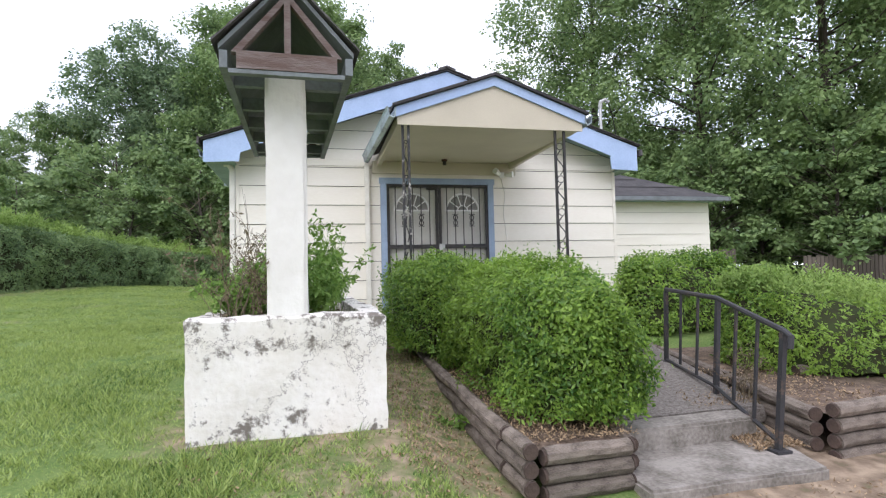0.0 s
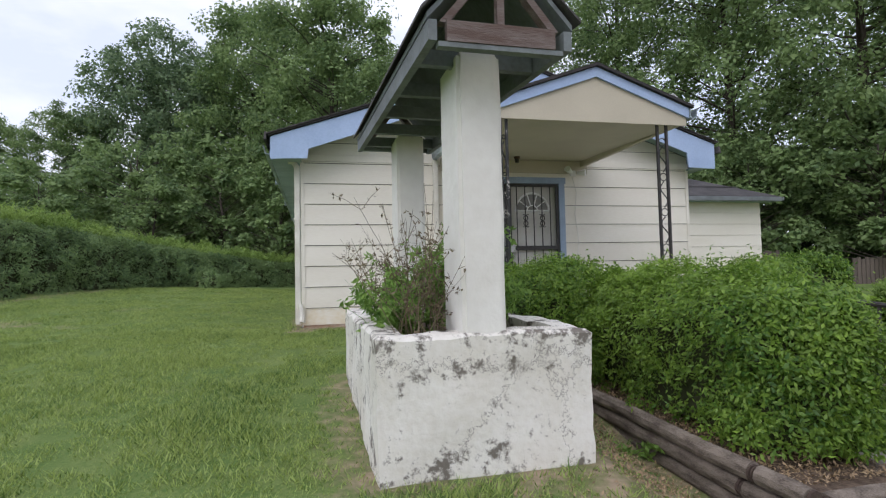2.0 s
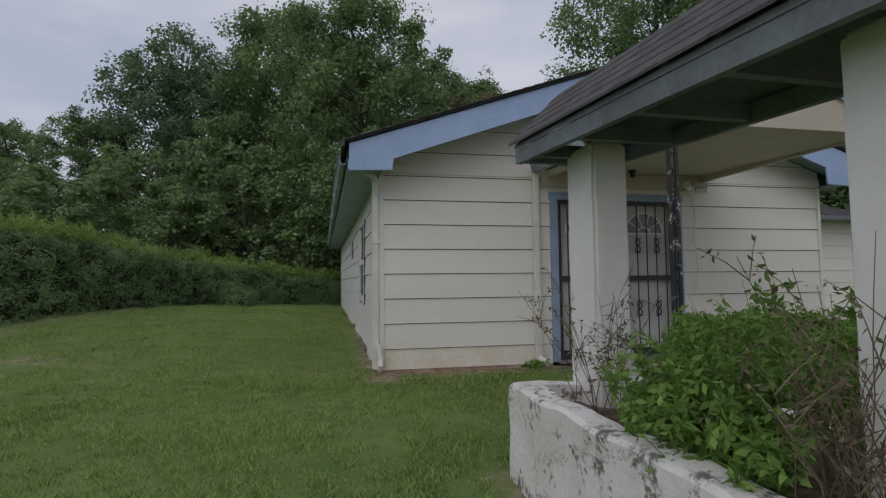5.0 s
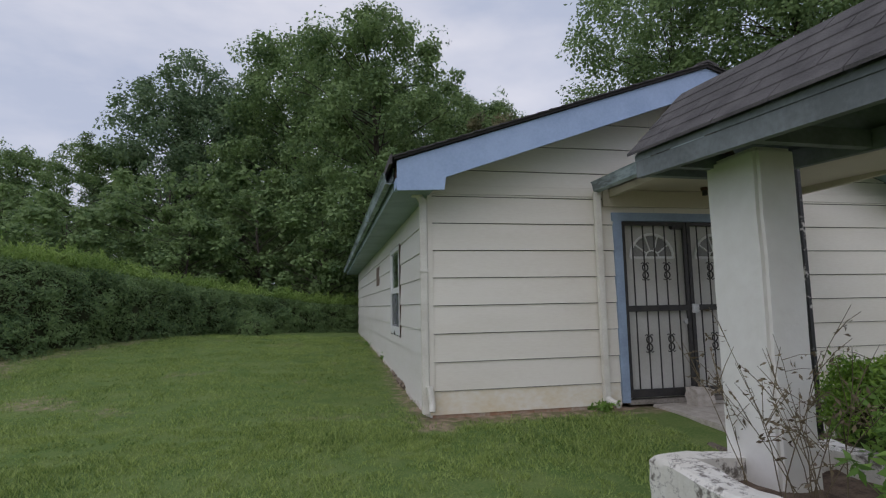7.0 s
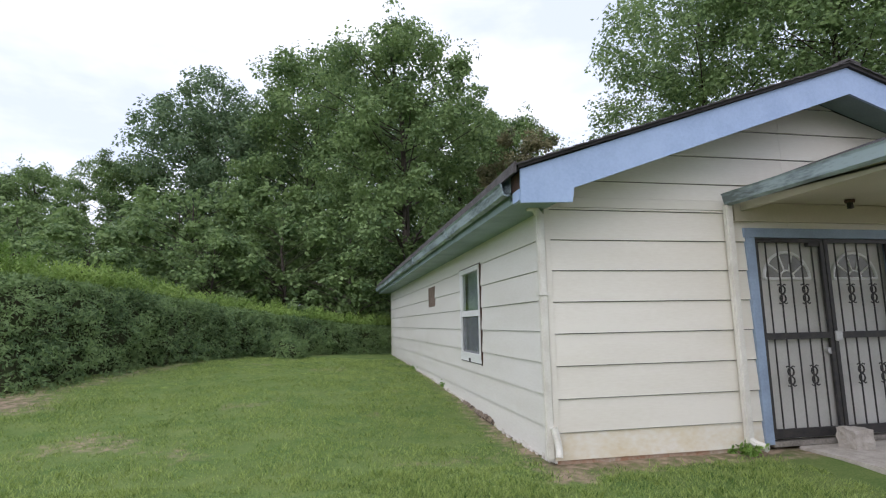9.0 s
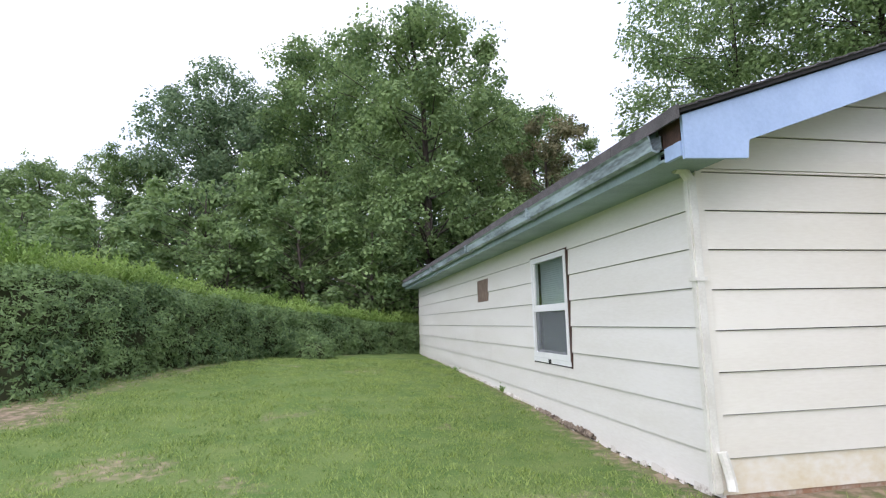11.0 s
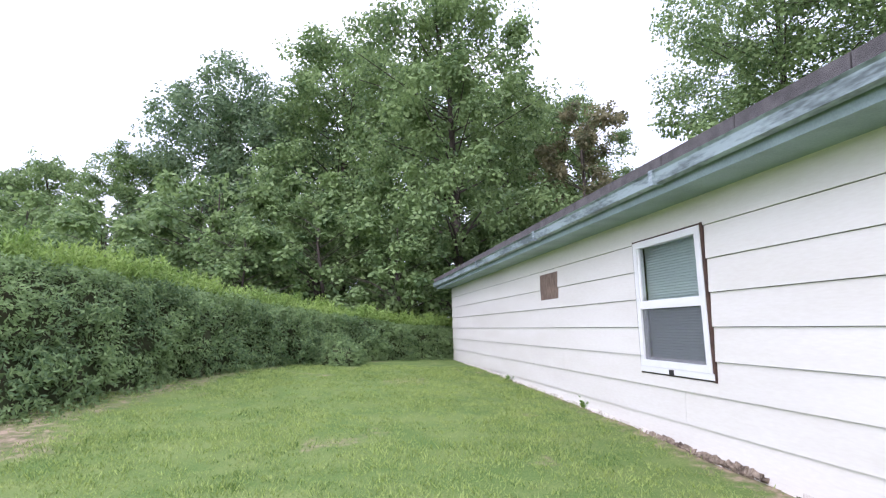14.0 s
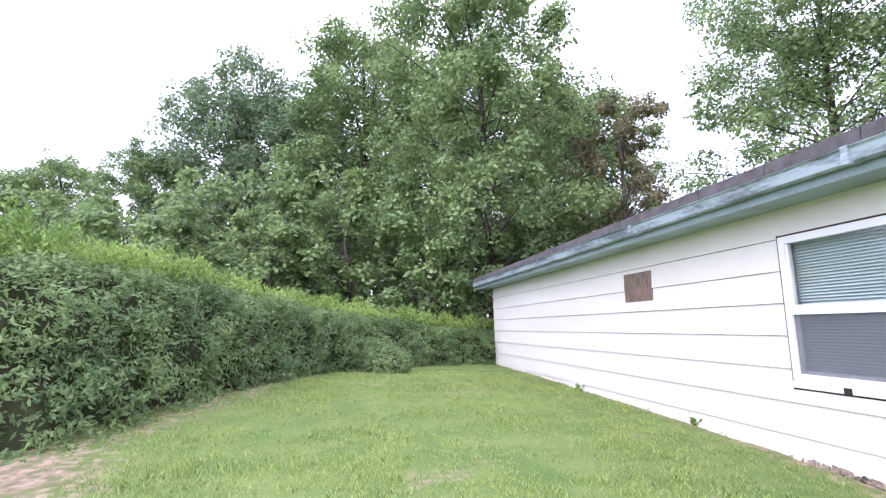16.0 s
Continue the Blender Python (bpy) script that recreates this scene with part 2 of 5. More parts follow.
M_ply = material("bare_brown_plywood", (0.25, 0.18, 0.14), (0.13, 0.09, 0.07), rough=0.8, scale=8, fine=50, stretch=(1, 3, 1))
M_rot = material("rotten_sill_timber", (0.36, 0.29, 0.22), (0.06, 0.042, 0.03), rough=0.95, scale=12, fine=60, bump=1.0)
M_flake = material("flaking_white_foundation_paint", (0.66, 0.62, 0.56), (0.30, 0.24, 0.19), rough=0.9, scale=9, fine=50, bump=0.6, low=0.34, high=0.46)
M_found = material("reddish_foundation_edge", (0.36, 0.21, 0.13), (0.50, 0.42, 0.34), rough=0.95, scale=5, fine=40, bump=0.5)
M_blind = material("pale_green_grey_blind", (0.64, 0.72, 0.71), (0.58, 0.66, 0.65), rough=0.5, scale=3)
M_dark = material("dark_interior", (0.03, 0.03, 0.03), rough=0.9)
M_fan = material("dusty_grey_fan_glass", (0.27, 0.26, 0.24), (0.17, 0.165, 0.155), rough=0.25, scale=5, bump=0.02)
M_dark2 = material("dark_brown_rot", (0.10, 0.055, 0.04), (0.05, 0.03, 0.025), rough=0.9, scale=9)
M_metal = material("galvanised_metal", (0.55, 0.55, 0.54), (0.38, 0.38, 0.37), rough=0.4, metal=0.8)
M_tree = foliage("broad_tree_leaves", (0.095, 0.16, 0.085), (0.24, 0.335, 0.17))
M_tree2 = foliage("fresh_tree_leaves", (0.11, 0.185, 0.075), (0.28, 0.39, 0.15))
M_treebrown = foliage("yellowing_tree_leaves", (0.11, 0.13, 0.065), (0.29, 0.26, 0.14))
M_box = foliage("glossy_boxwood_leaves", (0.055, 0.145, 0.024), (0.28, 0.43, 0.07), vary=0.45, rough=0.38)
M_hedge = foliage("privet_hedge_leaves", (0.10, 0.175, 0.075), (0.27, 0.385, 0.155), vary=0.5)
M_hedgetop = foliage("new_growth_leaves", (0.16, 0.27, 0.06), (0.33, 0.46, 0.12))
# dark colour that stands for the shade among the twigs inside a hedge
M_core = material("painted_twig_shade", (0.06, 0.08, 0.035), (0.055, 0.05, 0.032), rough=1.0, scale=9, spec=0.05)
M_grass = foliage("grass_blades", (0.06, 0.14, 0.026), (0.35, 0.44, 0.13), vary=1.0, through_light=0.3)
M_weed = foliage("weed_leaves", (0.11, 0.22, 0.045), (0.30, 0.47, 0.11), vary=0.4)
M_dry = foliage("dry_brown_stalks", (0.085, 0.062, 0.038), (0.22, 0.175, 0.105), vary=0.5, through_light=0.1)
M_litter = foliage("dry_leaf_litter", (0.14, 0.09, 0.05), (0.38, 0.27, 0.16), vary=0.7, through_light=0.05)
M_screen = material("grey_insect_screen", (0.20, 0.215, 0.23), (0.16, 0.17, 0.18), rough=0.8, bump=0.0)
sn, sk = M_screen.node_tree.nodes, M_screen.node_tree.links
weave, holes = sn.new("ShaderNodeMixShader"), sn.new("ShaderNodeBsdfTransparent")
weave.inputs[0].default_value = 0.42
sk.new(holes.outputs[0], weave.inputs[1])
sk.new(sn["Principled BSDF"].outputs[0], weave.inputs[2])
sk.new(weave.outputs[0], sn["Material Output"].inputs["Surface"])
glass = bpy.data.materials.new("window_glass")
glass.use_nodes = True
gb = glass.node_tree.nodes["Principled BSDF"]
gb.inputs["Roughness"].default_value, gb.inputs["Transmission Weight"].default_value, gb.inputs["IOR"].default_value = 0.03, 1.0, 1.45
gb.inputs["Base Color"].default_value = (0.9, 0.95, 0.95, 1)


# ---- mesh helpers ----
def part(name, bm, mat, parent=None, label="", smooth=False):
    me = bpy.data.meshes.new(name)
    bmesh.ops.recalc_face_normals(bm, faces=bm.faces)
    bm.to_mesh(me)
    bm.free()
    me.materials.append(mat)
    if smooth:
        me.shade_smooth()
        me.set_sharp_from_angle(angle=radians(38))
    ob = new(name, me)
    ob.parent = parent
    return tagged(ob, label)


def thing(name, label, category, at=(0, 0, 0), group="", kind="", turn=0):
    ob = new(name)
    ob.matrix_world = pose(*at, 0, 0, turn)
    return tagged(ob, label, category, group, kind)


def box(bm, x0, x1, y0, y1, z0, z1, bevel=0.0):
    vs = [bm.verts.new(c) for c in ((x0, y0, z0), (x1, y0, z0), (x1, y1, z0), (x0, y1, z0), (x0, y0, z1), (x1, y0, z1), (x1, y1, z1), (x0, y1, z1))]
    fs = [bm.faces.new([vs[i] for i in f]) for f in ((0, 3, 2, 1), (4, 5, 6, 7), (0, 1, 5, 4), (1, 2, 6, 5), (2, 3, 7, 6), (3, 0, 4, 7))]
    if bevel:
        bmesh.ops.bevel(bm, geom=list({e for f in fs for e in f.edges}), offset=bevel, segments=2, affect='EDGES')
    return bm


def boxes(*args, bevel=0.0):
    bm = bmesh.new()
    for a in args:
        box(bm, *a, bevel=bevel)
    return bm


def rod(bm, a, b, r0, r1=None, n=8, caps=True):
    a, b = Vector(a), Vector(b)
    r1 = r0 if r1 is None else r1
    d = (b - a).normalized()
    u = d.orthogonal().normalized()
    w = d.cross(u)
    rings = []
    for p, r in ((a, r0), (b, r1)):
        rings.append([bm.verts.new(p + r * (math.cos(6.28319 * i / n) * u + math.sin(6.28319 * i / n) * w)) for i in range(n)])
    for i in range(n):
        bm.faces.new((rings[0][i], rings[0][(i + 1) % n], rings[1][(i + 1) % n], rings[1][i]))
    if caps:
        bm.faces.new(rings[0][::-1])
        bm.faces.new(rings[1])
    return bm


def tube(bm, pts, r, n=8, r_end=None):
    """A round bar through points."""
    pts = [Vector(p) for p in pts]
    rings, u = [], None
    for i, p in enumerate(pts):
        d = (pts[min(i + 1, len(pts) - 1)] - pts[max(i - 1, 0)]).normalized()
        u = d.orthogonal().normalized() if u is None else (u - d * u.dot(d)).normalized()
        w = d.cross(u)
        rr = r if r_end is None else r + (r_end - r) * i / (len(pts) - 1)
        rings.append([bm.verts.new(p + rr * (math.cos(6.28319 * j / n) * u + math.sin(6.28319 * j / n) * w)) for j in range(n)])
    for s, t in zip(rings, rings[1:]):
        for j in range(n):
            bm.faces.new((s[j], s[(j + 1) % n], t[(j + 1) % n], t[j]))
    bm.faces.new(rings[0][::-1])
    bm.faces.new(rings[-1])
    return bm


def prism(bm, pts, shift):
    """A flat outline of 3D points, pushed through by a vector."""
    a = [bm.verts.new(p) for p in pts]
    b = [bm.verts.new(Vector(p) + Vector(shift)) for p in pts]
    bm.faces.new(a)
    bm.faces.new(b[::-1])
    for i in range(len(a)):
        j = (i + 1) % len(a)
        bm.faces.new((a[i], b[i], b[j], a[j]))
    return bm


def mesh_np(name, verts, faces, mat, parent=None, label=""):
    """A mesh from arrays; all faces have the same number of corners."""
    me = bpy.data.meshes.new(name)
    k = faces.shape[1]
    me.vertices.add(len(verts))
    me.vertices.foreach_set("co", verts.astype(np.float32).ravel())
    me.loops.add(faces.size)
    me.loops.foreach_set("vertex_index", faces.astype(np.int32).ravel())
    me.polygons.add(len(faces))
    me.polygons.foreach_set("loop_start", np.arange(0, faces.size, k, dtype=np.int32))
    me.polygons.foreach_set("loop_total", np.full(len(faces), k, dtype=np.int32))
    me.update(calc_edges=True)
    me.materials.append(mat)
    ob = new(name, me)
    ob.parent = parent
    return tagged(ob, label)


def unit(v):
    return v / np.maximum(np.linalg.norm(v, axis=1, keepdims=True), 1e-6)


def leaf_arrays(rng, at, facing, size, width=0.5, droop=0.3):
    """Folded pointed leaves at points, lying roughly across the facing direction."""
    n = len(at)
    facing = unit(facing + rng.normal(0, 0.45, (n, 3)))
    along = unit(np.cross(facing, rng.normal(0, 1, (n, 3))))
    along = unit(along + facing * 0.35 - np.array([0, 0, droop]))
    side = unit(np.cross(facing, along))
    up = np.cross(side, along)
    s = (size * rng.uniform(0.7, 1.3, n))[:, None]
    mid = at + along * s * 0.45
    v = np.stack([at, mid + side * s * width * 0.5 + up * s * 0.10, at + along * s, mid - side * s * width * 0.5 + up * s * 0.10], 1)
    return v.reshape(-1, 3), np.arange(4 * n).reshape(-1, 4)


def smooth(a, b, v):
    t = min(max((v - a) / (b - a), 0.0), 1.0)
    return t * t * (3 - 2 * t)


# ---- ground ----
RISE_Y = (-60, -6, 0, 3.46, 9.1, 15.5, 20, 30, 200)
RISE_Z = (-0.6, -0.2, 0.10, 0.385, 0.625, 0.78, 0.86, 0.95, 1.2)


def ground_z(x, y):
    z = float(np.interp(y, RISE_Y, RISE_Z))
    z += 0.055 * min(max(-x - 1, 0), 7) * smooth(9, 19, y)
    z -= 0.06 * smooth(-3.2, -1.2, x) * math.exp(-((y - 10.7) / 1.5) ** 2)
    z -= 0.20 * smooth(0.78, 1.35, x) * smooth(5.6, 3.6, y)
    return z


def bare_share(x, y):
    d = 0.0
    d = max(d, 0.48 * smooth(1.4, 0.2, abs(x - 0.75) * 1.0) * smooth(1.3, 0.2, abs(y - 3.0)))
    d = max(d, 0.52 * smooth(0.2, 0.8, x) * smooth(1.7, 1.3, x) * smooth(2.4, 2.9, y) * smooth(7.5, 6, y))
    ox, oy = max(-0.45 - x, 0, x - 0.8), max(3.4 - y, 0, y - 5.75)
    d = max(d, 0.5 * smooth(0.32, 0.05, math.hypot(ox, oy)))
    if 8.5 < y < 23:
        d = max(d, 0.55 * smooth(0.5, 0.08, abs(-0.93 - x)))
    if -1.0 < x < 6:
        d = max(d, 0.6 * smooth(0.6, 0.1, abs(9.05 - y)))
    foot = float(np.interp(y, (12.5, 15, 17.2, 19.9), (-8.2, -7.3, -6.85, -5.8)))
    if 12 < y < 20.5:
        d = max(d, 0.42 * smooth(foot + 0.6, foot + 0.1, x))
    d = max(d, 0.62 * smooth(1.7, 0.3, math.hypot((x + 8.3) * 0.75, y - 13.2)))
    if x < -0.5:
        d = max(d, 0.42 * smooth(0.16, 0.5, noise.noise((x * 0.8, y * 0.8, 11)) + 0.35 * noise.noise((x * 2.7, y * 2.7, 5))) * smooth(5, 11, y))
    d = max(d, 0.75 * smooth(1.85, 2.1, x) * smooth(3.7, 3.4, y))
    return d


gx = np.unique(np.concatenate([np.linspace(-400, -60, 8), np.linspace(-60, -12, 13), np.linspace(-12, 8, 101), np.linspace(8, 60, 18), np.linspace(60, 400, 8)]))
gy = np.unique(np.concatenate([np.linspace(-400, -40, 8), np.linspace(-40, -3, 12), np.linspace(-3, 24, 136), np.linspace(24, 80, 16), np.linspace(80, 500, 8)]))
gv = np.array([(x, y, ground_z(x, y) + 0.018 * noise.noise((x * 1.7, y * 1.7, 0)) + 0.01 * noise.noise((x * 5, y * 5, 3))) for y in gy for x in gx])
nx = len(gx)
gi = np.array([(j * nx + i, j * nx + i + 1, (j + 1) * nx + i + 1, (j + 1) * nx + i) for j in range(len(gy) - 1) for i in range(nx - 1)])
ground = mesh_np("ground", gv, gi, M_ground)
tagged(ground, "mown green lawn with bare reddish soil patches", "lawn", kind="structure")
att = ground.data.attributes.new("bare", 'FLOAT', 'POINT')
att.data.foreach_set("value", np.array([bare_share(x, y) for x, y, _ in gv], dtype=np.float32))
ground.data.shade_smooth()

# ---- house ----
XL, XR, YF, YB, XM = -0.90, 5.62, 9.10, 23.30, 2.42
EAVE_L, EAVE_R, GABLE_Y, APEX = -1.31, 5.85, 8.64, 4.60
EAVE_Z = 3.34
DX0, DX1, DZ0, DZ1 = 1.34, 3.30, 0.66, 2.90
LAP = 0.31
SLOPE = (APEX - EAVE_Z) / (XM - EAVE_L)


def roof_z(x):
    return APEX - SLOPE * abs(x - XM)


house = thing("house", "single-storey cream house with lap siding and pale blue trim", "house", (XM, YF, 0.63))
house_inv = house.matrix_world.inverted()


def hpart(name, bm, mat, label="", parent=None, smooth=False):
    """A part of the house, given in world places."""
    ob = part(name, bm, mat, parent or house, label, smooth)
    if parent is None:
        ob.matrix_parent_inverse = house_inv
    return ob


def clip_top(poly, slack):
    """Cut a convex outline in (x, z) below the two roof slopes."""
    for sgn in (-1, 1):
        out = []
        for (x0, z0), (x1, z1) in zip(poly, poly[1:] + poly[:1]):
            f0 = z0 - (APEX - SLOPE * sgn * (x0 - XM) - slack)
            f1 = z1 - (APEX - SLOPE * sgn * (x1 - XM) - slack)
            if f0 <= 0:
                out.append((x0, z0))
            if f0 * f1 < 0:
                t = f0 / (f0 - f1)
                out.append((x0 + t * (x1 - x0), z0 + t * (z1 - z0)))
        poly = out
        if len(poly) < 3:
            return []
    return poly


def spans(u0, u1, holes, z0, z1):
    """Pieces (u0, u1, z0, z1) of a board that stay outside the openings."""
    todo = [(u0, u1, z0, z1)]
    for a, b, c, d in holes:
        nxt = []
        for p, q, r, s in todo:
            if b <= p or a >= q or d <= r or c >= s:
                nxt.append((p, q, r, s))
                continue
            if a > p:
                nxt.append((p, a, r, s))
            if b < q:
                nxt.append((b, q, r, s))
            if c > r:
                nxt.append((max(p, a), min(q, b), r, c))
            if d < s:
                nxt.append((max(p, a), min(q, b), d, s))
        todo = nxt
    return todo


def board_front(bm, outline, y, z0, z1):
    """A lap board on the front wall: thicker at its lower edge."""
    def out(z):
        return 0.023 - 0.017 * (z - z0) / (z1 - z0)
    f = [bm.verts.new((x, y - out(z), z)) for x, z in outline]
    b = [bm.verts.new((x, y, z)) for x, z in outline]
    bm.faces.new(f)
    bm.faces.new(b[::-1])
    for i in range(len(f)):
        j = (i + 1) % len(f)
        bm.faces.new((f[i], b[i], b[j], f[j]))


def board_side(bm, y0, y1, za, zb, z0, z1):
    def out(z):
        return 0.023 - 0.017 * (z - z0) / (z1 - z0)
    prism(bm, [(XL, y0, za), (XL - out(za), y0, za), (XL - out(zb), y0, zb), (XL, y0, zb)], (0, y1 - y0, 0))


bm = boxes((XL, DX0, YF, YF + 0.14, 0.60, 3.1), (DX1, XR, YF, YF + 0.14, 0.60, 3.1), (DX0, DX1, YF, YF + 0.14, DZ1, 3.1))
prism(bm, [(XL, YF, 3.1), (XR, YF, 3.1), (XR, YF, roof_z(XR) - 0.16), (XM, YF, APEX - 0.16), (XL, YF, roof_z(XL) - 0.16)], (0, 0.14, 0))
wall_front = hpart("front_wall", bm, M_sheath)
WY0, WY1, WZ0, WZ1 = 11.49, 12.74, 1.37, 2.81
VY0, VY1, VZ0, VZ1 = 14.98, 15.74, 2.30, 2.72
bm = boxes((XL, XL + 0.14, YF + 0.14, WY0, 0.60, 3.25), (XL, XL + 0.14, WY1, YB, 0.60, 3.25), (XL, XL + 0.14, WY0, WY1, 0.60, WZ0), (XL, XL + 0.14, WY0, WY1, WZ1, 3.25))
wall_side = hpart("side_wall", bm, M_sheath)
hpart("far_side_wall", boxes((XR - 0.14, XR, YF + 0.14, YB, 0.4, 3.2)), M_siding)
hpart("rear_wall", boxes((XL + 0.14, XR - 0.14, YB - 0.14, YB, 0.5, 3.3)), M_siding)
hpart("interior_floor", boxes((XL + 0.14, XR - 0.14, YF + 0.14, YB - 0.14, 0.55, 0.62)), M_dark)
hpart("interior_ceiling", boxes((XL + 0.14, XR - 0.14, YF + 0.14, YB - 0.14, 3.05, 3.1)), M_dark)

# roof: deck, shingle courses, fascias, soffits
for sgn, xe in ((-1, EAVE_L), (1, EAVE_R)):
    bm = bmesh.new()
    prism(bm, [(XM, GABLE_Y - 0.03, APEX + 0.0), (xe + sgn * 0.03, GABLE_Y - 0.03, roof_z(xe)), (xe + sgn * 0.03, GABLE_Y - 0.03, roof_z(xe) + 0.035), (XM, GABLE_Y - 0.03, APEX + 0.035)], (0, YB + 0.4 - GABLE_Y, 0))
    deck = hpart("roof_slope", bm, M_felt)
    bm = bmesh.new()
    rows = 26
    for r in range(rows):
        t0, t1 = r / rows, (r + 1) / rows + 0.012
        for c in range(18):
            ya = GABLE_Y - 0.05 + c * 0.92 - 0.46 * (r % 2)
            yb = min(ya + 0.905, YB + 0.5)
            ya = max(ya, GABLE_Y - 0.05)
            if yb - ya < 0.05:
                continue
            xa, xb = xe + sgn * 0.05 + (XM - xe - sgn * 0.05) * t0, xe + sgn * 0.05 + (XM - xe - sgn * 0.05) * min(t1, 1)
            prism(bm, [(xa, ya, roof_z(xa) + 0.036), (xb, ya, roof_z(xb) + 0.037), (xb, ya, roof_z(xb) + 0.042), (xa, ya, roof_z(xa) + 0.054)], (0, yb - ya, 0))
    sh = part("shingles", bm, M_shingle, deck, "weathered grey-brown asphalt shingles")
    tagged(sh, kind="stuff")
    hpart("soffit", boxes((min(xe, XL if sgn < 0 else XR), max(xe, XL if sgn < 0 else XR), GABLE_Y + 0.03, YB + 0.3, 3.065, 3.085)), M_soffit, "teal-grey painted soffit")
    bm = prism(bmesh.new(), [(xe, GABLE_Y, roof_z(xe) - 0.005), (XM, GABLE_Y, APEX - 0.005), (XM, GABLE_Y, APEX - 0.30), (xe - sgn * 0.52, GABLE_Y, roof_z(xe - sgn * 0.52) - 0.34), (xe - sgn * 0.5, GABLE_Y, 3.04), (xe, GABLE_Y, 3.02)], (0, 0.028, 0))
    hpart("gable_fascia", bm, M_blue, "pale blue gable board")
    bm = prism(bmesh.new(), [(xe, GABLE_Y + 0.03, roof_z(xe) - 0.19), (XM, GABLE_Y + 0.03, APEX - 0.19), (XM, GABLE_Y + 0.03, APEX - 0.21), (xe, GABLE_Y + 0.03, roof_z(xe) - 0.21)], (0, YF - GABLE_Y - 0.055, 0))
    hpart("gable_soffit", bm, M_soffit)
    hpart("eave_fascia", boxes((xe - 0.012, xe + 0.012, GABLE_Y + 0.3, YB + 0.35, 3.06, roof_z(xe) - 0.004)), M_soffit)
    # open half-round trough with a rolled lip
    bm = bmesh.new()
    g0, g1 = GABLE_Y + 0.24, YB + 0.38
    prof = [(0.012, 0.0), (0.012, -0.10), (0.05, -0.135), (0.10, -0.12), (0.115, -0.03), (0.135, -0.01), (0.115, 0.0), (0.105, -0.02), (0.09, -0.105), (0.05, -0.12), (0.022, -0.09), (0.022, 0.0)]
    prism(bm, [(xe + sgn * a, g0, EAVE_Z - 0.075 + b) for a, b in prof], (0, g1 - g0, 0))
    for y in (11.4, 14.5, 18.0):
        box(bm, *sorted((xe + sgn * 0.008, xe + sgn * 0.14)), y, y + 0.06, EAVE_Z - 0.215, EAVE_Z - 0.073)
    hpart("gutter", bm, M_gutter, "weathered pale blue-grey gutter")
    y = GABLE_Y - 0.05
    while y < YB + 0.35:
        yb = min(y + 0.905, YB + 0.4)
        bm = prism(bmesh.new(), [(xe + sgn * 0.052, y, EAVE_Z - 0.05), (xe + sgn * 0.085, y, EAVE_Z - 0.058), (xe + sgn * 0.075, y, EAVE_Z + 0.045), (xe + sgn * 0.052, y, EAVE_Z + 0.055)], (0, yb - y, 0))
        hpart("drip_shingle", bm, M_shingle, "drooping shingle at the eave")
        y += 0.917

# broken corner by the gable
hpart("rotten_eave_end", boxes((EAVE_L + 0.002, EAVE_L + 0.06, GABLE_Y + 0.04, GABLE_Y + 0.29, 3.16, 3.325)), M_dark2, "bare rotten brown board end")
hpart("eave_return", boxes((EAVE_L - 0.01, EAVE_L + 0.02, GABLE_Y + 0.03, GABLE_Y + 0.22, 3.05, 3.155)), M_blue)
hpart("ridge_cap", prism(bmesh.new(), [(XM - 0.14, GABLE_Y - 0.05, APEX + 0.005), (XM, GABLE_Y - 0.05, APEX + 0.06), (XM + 0.14, GABLE_Y - 0.05, APEX + 0.005), (XM + 0.14, GABLE_Y - 0.05, APEX + 0.03), (XM, GABLE_Y - 0.05, APEX + 0.085), (XM - 0.14, GABLE_Y - 0.05, APEX + 0.03)], (0, YB + 0.4 - GABLE_Y, 0)), M_shingle)
hpart("frieze_board", boxes((XL - 0.03, XR + 0.03, YF - 0.03, YF - 0.002, 3.09, 3.19)), M_siding)
for xc in (XL, XR):
    hpart("corner_strip", boxes((xc - 0.028, xc + 0.028, YF - 0.028, YF - 0.0235, 0.68, 3.08)), M_siding)

# door: two white leaves with fan lights behind iron gates
door = thing("double_door", "white double door behind black iron security gates", "", (0, 0, 0))
door.parent = house
door.matrix_parent_inverse = house_inv
part("door_frame", boxes((DX0, DX0 + 0.10, YF - 0.045, YF + 0.10, DZ0, DZ1 - 0.10), (DX1 - 0.10, DX1, YF - 0.045, YF + 0.10, DZ0, DZ1 - 0.10), (DX0 - 0.02, DX1 + 0.02, YF - 0.05, YF + 0.10, DZ1 - 0.10, DZ1)), M_casing, door, "blue painted door casing, greyed in colour for the porch shade")
part("threshold", boxes((DX0 + 0.1, DX1 - 0.1, YF - 0.03, YF + 0.12, DZ0 - 0.03, DZ0 + 0.02)), M_conc, door)
mid = (DX0 + DX1) / 2
